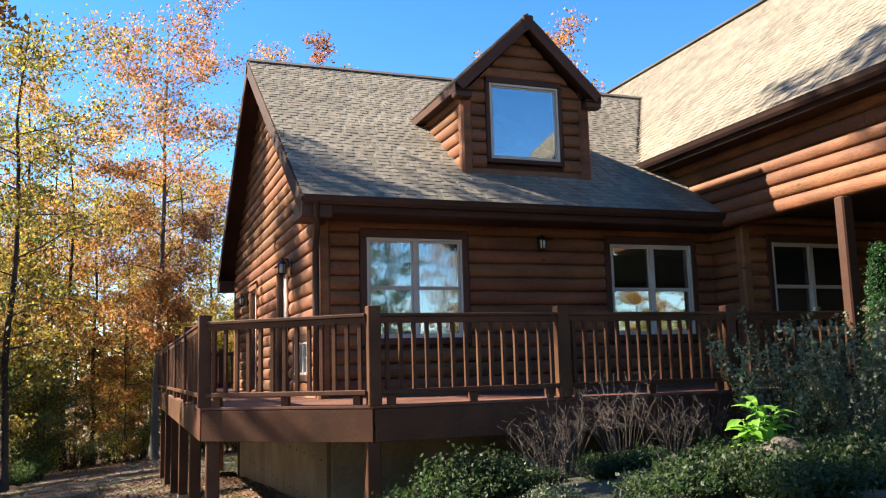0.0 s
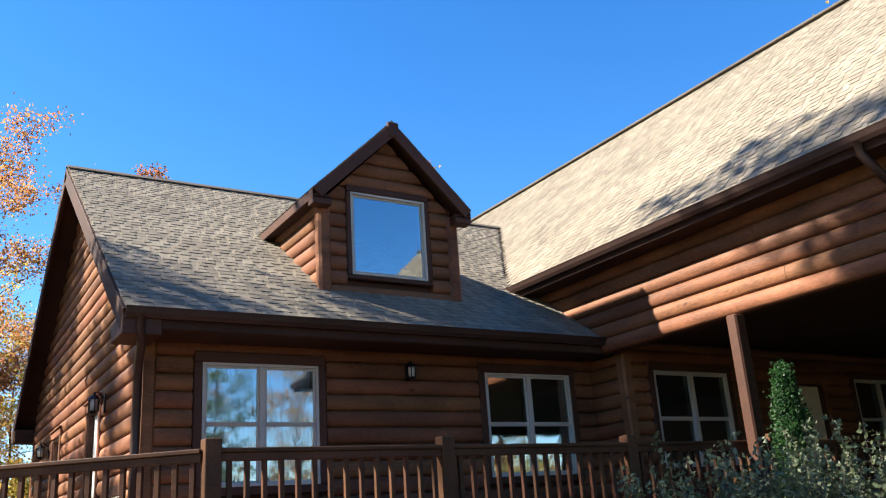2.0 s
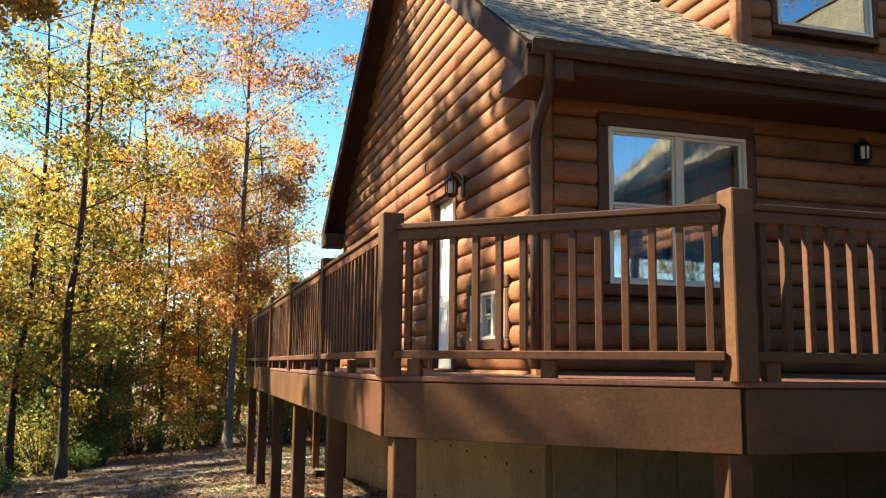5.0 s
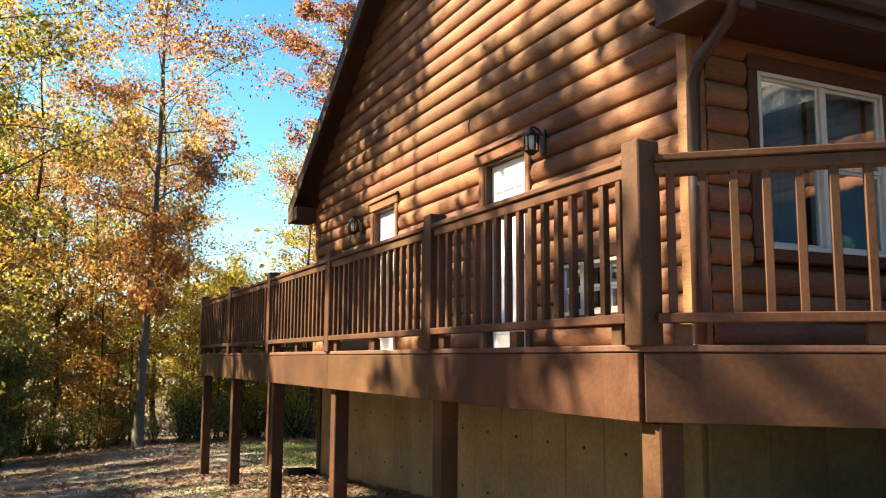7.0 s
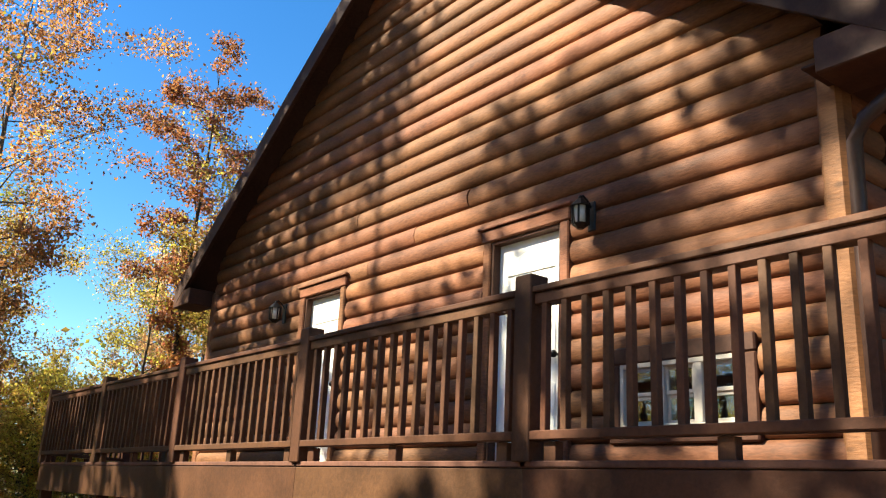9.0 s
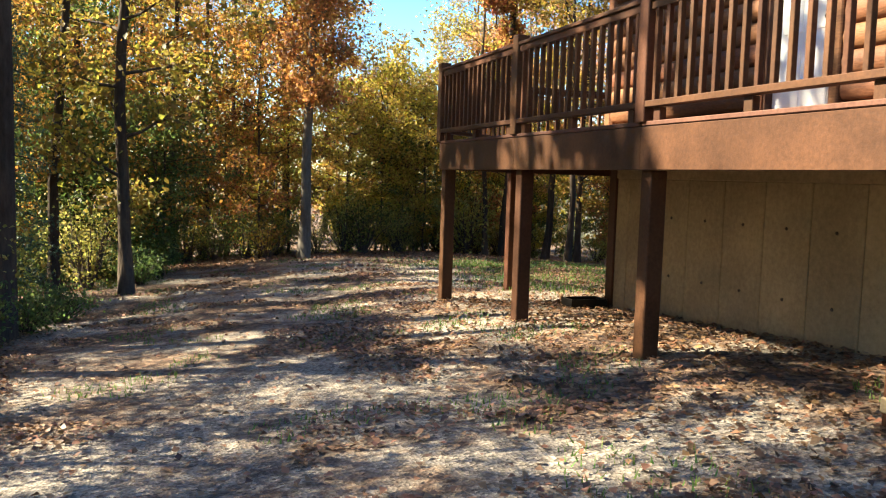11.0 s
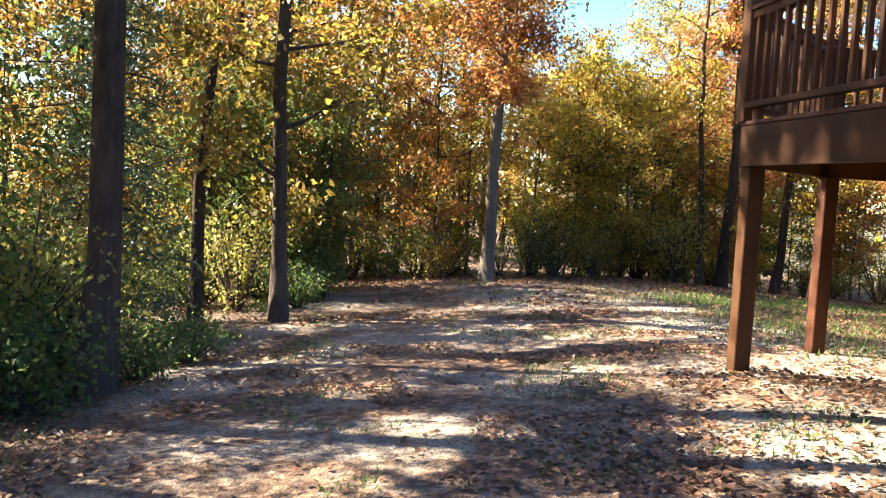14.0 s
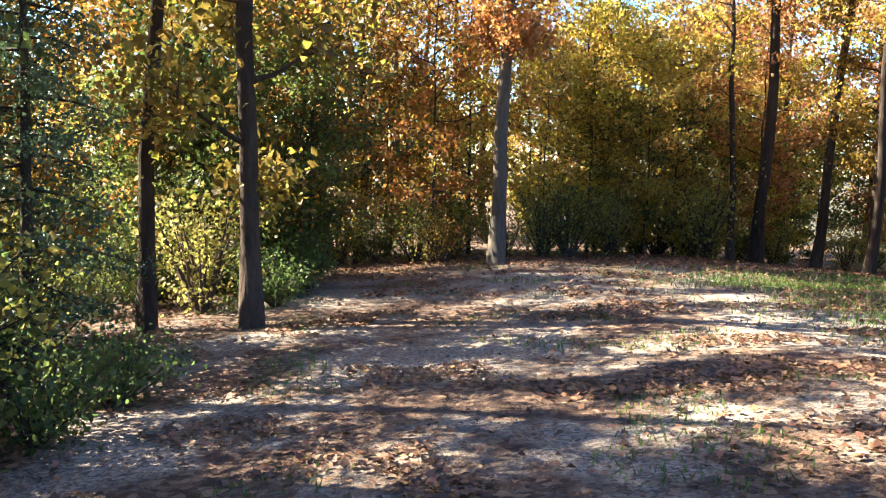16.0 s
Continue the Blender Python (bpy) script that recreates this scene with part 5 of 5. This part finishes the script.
# thicket behind the woodland edge
for mat, count in ((LEAF_LIME, 260), (LEAF_YELLOW, 240), (LEAF_GOLD, 150)):
    ang = fr.uniform(0.35, 2.6, count)
    dist = fr.uniform(33, 44, count)
    cs = np.stack([4 + np.cos(ang) * dist, 14 + np.sin(ang) * dist, fr.beta(1.0, 1.6, count) * 6 - 2.4], axis=1)
    cs = cs[cs[:, 1] > 41.5]
    lv, lf = leaf_cloud(cs, 0.6, 26, 0.2, fr)
    far = new("thicket", array_mesh("thicket", lv, lf, mat))
    tagged(far, "tangled autumn thicket behind the woodland edge", "thicket", kind="stuff")

# ---- fallen leaves and grass ----
def lying(n, x0, x1, y0, y1, size, seed, keep):
    r = np.random.RandomState(seed)
    pts = []
    while len(pts) < n:
        x, y = r.uniform(x0, x1), r.uniform(y0, y1)
        if r.uniform() < keep(x, y):
            pts.append((x, y, ground_z(x, y)))
    c = np.array(pts)
    a = r.uniform(0, 6.28, n)
    s = size * r.uniform(0.6, 1.4, n)
    d = np.stack([np.cos(a), np.sin(a), r.normal(0, 0.22, n)], 1) * s[:, None]
    e = np.stack([-np.sin(a), np.cos(a), r.normal(0, 0.3, n)], 1) * s[:, None] * 0.42
    curl = np.zeros((n, 3))
    curl[:, 2] = s * r.uniform(0.02, 0.35, n)
    c[:, 2] += 0.012 + s * 0.12
    verts = np.stack([c - d * 0.5, c + e + curl, c + d * 0.5 + curl * 0.4, c - e + curl], 1).reshape(-1, 3)
    i = np.arange(n)[:, None] * 4
    return verts, np.concatenate([i + np.array([[0, 2, 1]]), i + np.array([[0, 3, 2]])], 1).reshape(-1, 3)


def leaf_density(x, y):
    p = noise.noise(Vector((x * 0.55, y * 0.8, 2.0))) + 0.6 * noise.noise(Vector((x * 1.7, y * 1.7, 7.0)))
    return min(1.0, 0.05 + 1.6 * smoothstep(0.12, 0.5, p) + 0.7 * wooded(x, y) + 0.35 * smoothstep(-1.2, 0.6, x) * (1 - smoothstep(22, 25, y)))


lv, lf = lying(90000, -8, 6, 8, 30, 0.048, 3, leaf_density)
tagged(new("fallen_leaves", array_mesh("fallen_leaves", lv, lf, LEAF_FALLEN)), "brown fallen leaves lying on the gravel", "leaves", kind="stuff")
lv, lf = lying(20000, -8, 14, 28, 40, 0.07, 4, leaf_density)
tagged(new("fallen_leaves", array_mesh("fallen_leaves", lv, lf, LEAF_FALLEN)), "brown fallen leaves lying before the woods", "leaves", kind="stuff")


def blades(n, x0, x1, y0, y1, h, seed, keep):
    r = np.random.RandomState(seed)
    pts = []
    while len(pts) < n:
        x, y = r.uniform(x0, x1), r.uniform(y0, y1)
        if r.uniform() < keep(x, y):
            pts.append((x, y, ground_z(x, y) - 0.01))
    c = np.array(pts)
    a = r.uniform(0, 6.28, n)
    w = np.stack([np.cos(a), np.sin(a), np.zeros(n)], 1) * 0.008
    t = np.stack([r.normal(0, 0.35, n), r.normal(0, 0.35, n), np.ones(n)], 1) * (h * r.uniform(0.5, 1.3, n))[:, None]
    verts = np.stack([c - w, c + w, c + t], 1).reshape(-1, 3)
    return verts, np.arange(n * 3).reshape(-1, 3)


def lawn(x, y):
    return max(0.0, 0.6 + noise.noise(Vector((x * 0.5, y * 0.5, 1.0)))) * smoothstep(1.5, 4.0, x) * smoothstep(22.5, 25, y) * (1 - smoothstep(31, 35, y))


gv2, gf2 = blades(26000, 1.5, 14, 22, 35, 0.09, 6, lawn)
tagged(new("grass", array_mesh("grass", gv2, gf2, GRASS)), "patchy green grass behind the deck", "grass", kind="stuff")
gv2, gf2 = blades(9000, -6, 2, 8, 36, 0.06, 8, lambda x, y: 0.15 * (noise.noise(Vector((x * 0.9, y * 0.9, 5.0))) > 0.25))
tagged(new("grass", array_mesh("grass", gv2, gf2, GRASS)), "thin grass tufts growing through the gravel", "grass", kind="stuff")

# ---- garden before the deck ----
def spire_meshes(seed, h, w, leaf, stems, size):
    """Upright stems set with small leaves in whorls, as on a woody sage."""
    r = random.Random(seed)
    rn = np.random.RandomState(seed)
    tw, centres = [], []
    for k in range(stems):
        a, l = r.uniform(0, 6.28), math.sqrt(r.random())
        hh = h * r.uniform(0.45, 1.0) * (1.05 - 0.3 * l)
        tip = Vector((math.cos(a) * w * l, math.sin(a) * w * l, hh))
        b = tip * 0.25
        b.z = -0.05
        mid = b.lerp(tip, 0.5) + Vector((0, 0, 0.04))
        tw.append(tube_data([b, mid, tip], [0.008, 0.006, 0.002], 4))
        for j in range(16):
            u = 0.25 + 0.75 * j / 15
            centres.append((b.lerp(mid, u * 2) if u < 0.5 else mid.lerp(tip, u * 2 - 1)) + Vector((r.uniform(-0.03, 0.03), r.uniform(-0.03, 0.03), 0)))
    lv, lf = leaf_cloud([tuple(c) for c in centres], 0.026, 5, size, rn)
    return wood_mesh("stem", tw, TWIG), array_mesh("foliage", lv, lf, leaf)


sage = (spire_meshes(41, 1.85, 0.8, LEAF_SAGE, 52, 0.055), "grey-green woody sage shrub with upright stems")
for x, y, s, t in ((6.75, 7.55, 1.0, 0.3), (7.5, 7.1, 1.0, 1.7), (8.3, 6.7, 1.05, 3.0), (7.0, 6.75, 0.7, 4.0), (9.2, 6.6, 1.0, 5.0)):
    bush(sage, x, y, s, t, "sage_shrub", "sage shrubs")
green_bush = (bush_meshes(43, 0.62, 0.5, LEAF_LOW, 34, 22, 0.045), "small dense green garden shrub")
for x, y, s in ((2.95, 7.75, 1.0), (3.35, 7.6, 0.8), (2.7, 7.3, 0.7)):
    bush(green_bush, x, y, s, x * 3, "garden_shrub", "low garden shrubs")
def twiggy_meshes(seed, h, w, stems):
    """Bare forked stems, each dividing into finer twigs."""
    r = random.Random(seed)
    tw = []
    for k in range(stems):
        a, l = r.uniform(0, 6.28), r.uniform(0.2, 1.0)
        p = Vector((math.cos(a) * 0.06, math.sin(a) * 0.06, -0.05))
        tip = Vector((math.cos(a) * w * l, math.sin(a) * w * l, h * r.uniform(0.5, 1.0)))
        mid = p.lerp(tip, 0.5) + Vector((r.uniform(-0.08, 0.08), r.uniform(-0.08, 0.08), 0.05))
        tw.append(tube_data([p, mid, tip], [0.006, 0.004, 0.0015], 4))
        for j in range(5):
            q = mid.lerp(tip, r.random())
            e = q + Vector((r.uniform(-0.16, 0.16), r.uniform(-0.16, 0.16), r.uniform(0.02, 0.2)))
            tw.append(tube_data([q, q.lerp(e, 0.5) + Vector((r.uniform(-0.02, 0.02), 0, 0.015)), e], [0.003, 0.002, 0.001], 3))
    return (wood_mesh("stem", tw, TWIG),)


dry = (twiggy_meshes(44, 1.0, 0.55, 34), "leafless grey twiggy shrub before the deck")
dry2 = (twiggy_meshes(45, 0.8, 0.6, 28), "low leafless twiggy shrub before the deck")
for k, x, y, s in ((dry, 4.9, 7.9, 1.0), (dry, 4.3, 8.0, 0.85), (dry2, 5.5, 7.9, 0.95), (dry2, 3.9, 7.6, 0.8), (dry, 6.0, 8.1, 0.8)):
    bush(k, x, y, s, y * 5, "dry_shrub", "dry shrubs")
low = (bush_meshes(46, 0.3, 0.45, LEAF_LOW, 30, 20, 0.04), "low green ground-cover plant")
pale_low = (bush_meshes(47, 0.28, 0.35, LEAF_SAGE, 26, 14, 0.035), "low pale grey-green herb")
gr2 = random.Random(9)
for _ in range(58):
    x, y = gr2.uniform(2.6, 9.5), gr2.uniform(4.4, 8.3)
    bush(low if gr2.random() < 0.75 else pale_low, x, y, gr2.uniform(0.6, 1.2), gr2.uniform(0, 6), "ground_cover_plant", "ground cover plants")

# tall plant with big bright leaves
def big_leaf(r, length, width):
    """A pointed leaf, folded along its rib and drooping."""
    vs, fs = [], []
    n = 6
    for i in range(n + 1):
        u = i / n
        w = width * math.sin(math.pi * min(1, u * 0.92 + 0.06)) ** 0.8
        z = 0.35 * length * u - 0.55 * length * u * u
        vs += [(u * length, -w, z + w * 0.35), (u * length, 0, z), (u * length, w, z + w * 0.35)]
    for i in range(n):
        a = i * 3
        fs += [(a, a + 3, a + 4, a + 1), (a + 1, a + 4, a + 5, a + 2)]
    return vs, fs


leafy = thing("leafy_plant", (5.85, 6.95, ground_z(5.85, 6.95)), "bright green large-leaved plant in the garden bed", "plant")
lr = random.Random(12)
lvs, lfs = big_leaf(lr, 0.24, 0.05)
leaf_me = None
for sx, sy, sh in ((0, 0, 0.62), (0.14, 0.05, 0.5), (-0.12, 0.06, 0.45), (0.32, 0.1, 0.55)):
    vs, fs = tube_data([(sx * 0.4, sy * 0.4, -0.05), (sx * 0.8, sy * 0.8, sh * 0.5), (sx, sy, sh)], [0.009, 0.007, 0.004], 6)
    mesh_object("stalk", vs, fs, LEAF_BRIGHT, leafy, smooth=True)
    for j in range(13):
        u = 0.35 + 0.65 * j / 12
        if leaf_me is None:
            ob = mesh_object("leaf", lvs, lfs, LEAF_BRIGHT, leafy, smooth=True)
            leaf_me = ob.data
        else:
            ob = new("leaf", leaf_me)
            ob.parent = leafy
        ob.location = (sx * (0.4 + 0.6 * u), sy * (0.4 + 0.6 * u), sh * u)
        ob.rotation_euler = (lr.uniform(-0.3, 0.3), lr.uniform(-0.5, 0.25), j * 2.4 + lr.uniform(-0.4, 0.4))
        ob.scale = [lr.uniform(0.7, 1.1)] * 3

# upright conifer beside the porch
rn = np.random.RandomState(21)
cs = []
for k in range(420):
    z = rn.uniform(0.1, 2.35)
    w = 0.34 * (1 - (z / 2.45) ** 1.7) + 0.02
    a = rn.uniform(0, 6.28)
    cs.append((math.cos(a) * w * rn.uniform(0.55, 1.1), math.sin(a) * w * rn.uniform(0.55, 1.1), z))
lv, lf = leaf_cloud(cs, 0.04, 46, 0.038, rn, 1.8)
conifer = thing("conifer", (8.75, 7.95, ground_z(8.75, 7.95)), "narrow upright green conifer beside the porch post", "conifer")
part_me = array_mesh("foliage", lv, lf, LEAF_CONIFER)
ob = new("foliage", part_me)
ob.parent = conifer
vs, fs = tube_data([(0, 0, -0.1), (0, 0, 1.0), (0, 0, 2.2)], [0.035, 0.025, 0.006], 8)
mesh_object("trunk", vs, fs, BARK, conifer, smooth=True)


def rock(x, y, sx, sy, sz, seed, label="rough grey field stone edging the garden bed"):
    bm = bmesh.new()
    bmesh.ops.create_icosphere(bm, subdivisions=3, radius=1)
    for v in bm.verts:
        n = noise.noise(v.co * 1.3 + Vector((seed, 0, 0))) * 0.45 + noise.noise(v.co * 3.7 + Vector((seed, 3, 0))) * 0.16
        v.co *= 1 + n
        v.co = Vector((v.co.x * sx, v.co.y * sy, v.co.z * sz))
    ob = part("rock", bm, ROCK, None)
    ob.data.shade_smooth()
    ob.data.set_sharp_from_angle(angle=radians(32))
    ob.location = (x, y, ground_z(x, y) + sz * 0.12)
    ob.rotation_euler = (0, 0, seed)
    tagged(ob, label, "rock", "garden rocks")


for i, (x, y, a, b, c) in enumerate(((5.35, 6.0, 0.24, 0.18, 0.2), (5.85, 5.95, 0.22, 0.16, 0.22), (4.95, 5.8, 0.2, 0.2, 0.13), (6.3, 5.9, 0.26, 0.2, 0.18), (4.3, 6.2, 0.13, 0.11, 0.14), (2.75, 6.5, 0.13, 0.1, 0.08), (4.6, 5.7, 0.12, 0.1, 0.1), (6.8, 5.6, 0.25, 0.2, 0.2))):
    rock(x, y, a * 1.35, b * 1.35, c * 1.3, i * 1.7)

bm = bmesh.new()
box(bm, (-0.085, -0.085, 0), (0.085, 0.085, 0.09), 0.01)
collar = part("post_collar", bm, CONCRETE, None)
collar.location = (0.954, 15.254, ground_z(0.954, 15.254) + 0.08)
attach(collar, deck)

# black splash pan by the foundation, old post collar
bm = bmesh.new()
for a, b in (((0, 0, 0), (0.5, 0.3, 0.02)), ((0, 0, 0.02), (0.02, 0.3, 0.12)), ((0.48, 0, 0.02), (0.5, 0.3, 0.12)), ((0.02, 0, 0.02), (0.48, 0.02, 0.12)), ((0.02, 0.28, 0.02), (0.48, 0.3, 0.12))):
    box(bm, a, b, 0.004)
pan = part("splash_pan", bm, IRON, None)
pan.location = (2.05, 21.2, ground_z(2.2, 21.3))
tagged(pan, "black plastic splash pan beside the foundation", "pan")

# ---- shingles that can be told apart, along the lower wing roof ----
tab_mesh = {}
for p, u, v, n, w, h, lift, band in near:
    key = (round(w, 2), round(h, 2), round(lift, 3), band)
    if key not in tab_mesh:
        sv, sf, dark = shingle_data([(Vector((0, 0, 0)), Vector((1, 0, 0)), up, Vector((1, 0, 0)).cross(up), w, h, lift, band)])
        me = bpy.data.meshes.new("shingle")
        me.from_pydata([tuple(q) for q in sv], [], sf)
        me.materials.append(SHINGLE_P), me.materials.append(BAND)
        me.polygons.foreach_set("material_index", dark)
        tab_mesh[key] = me
    ob = new("shingle", tab_mesh[key])
    attach(ob, wing_roof)
    ob.location = p
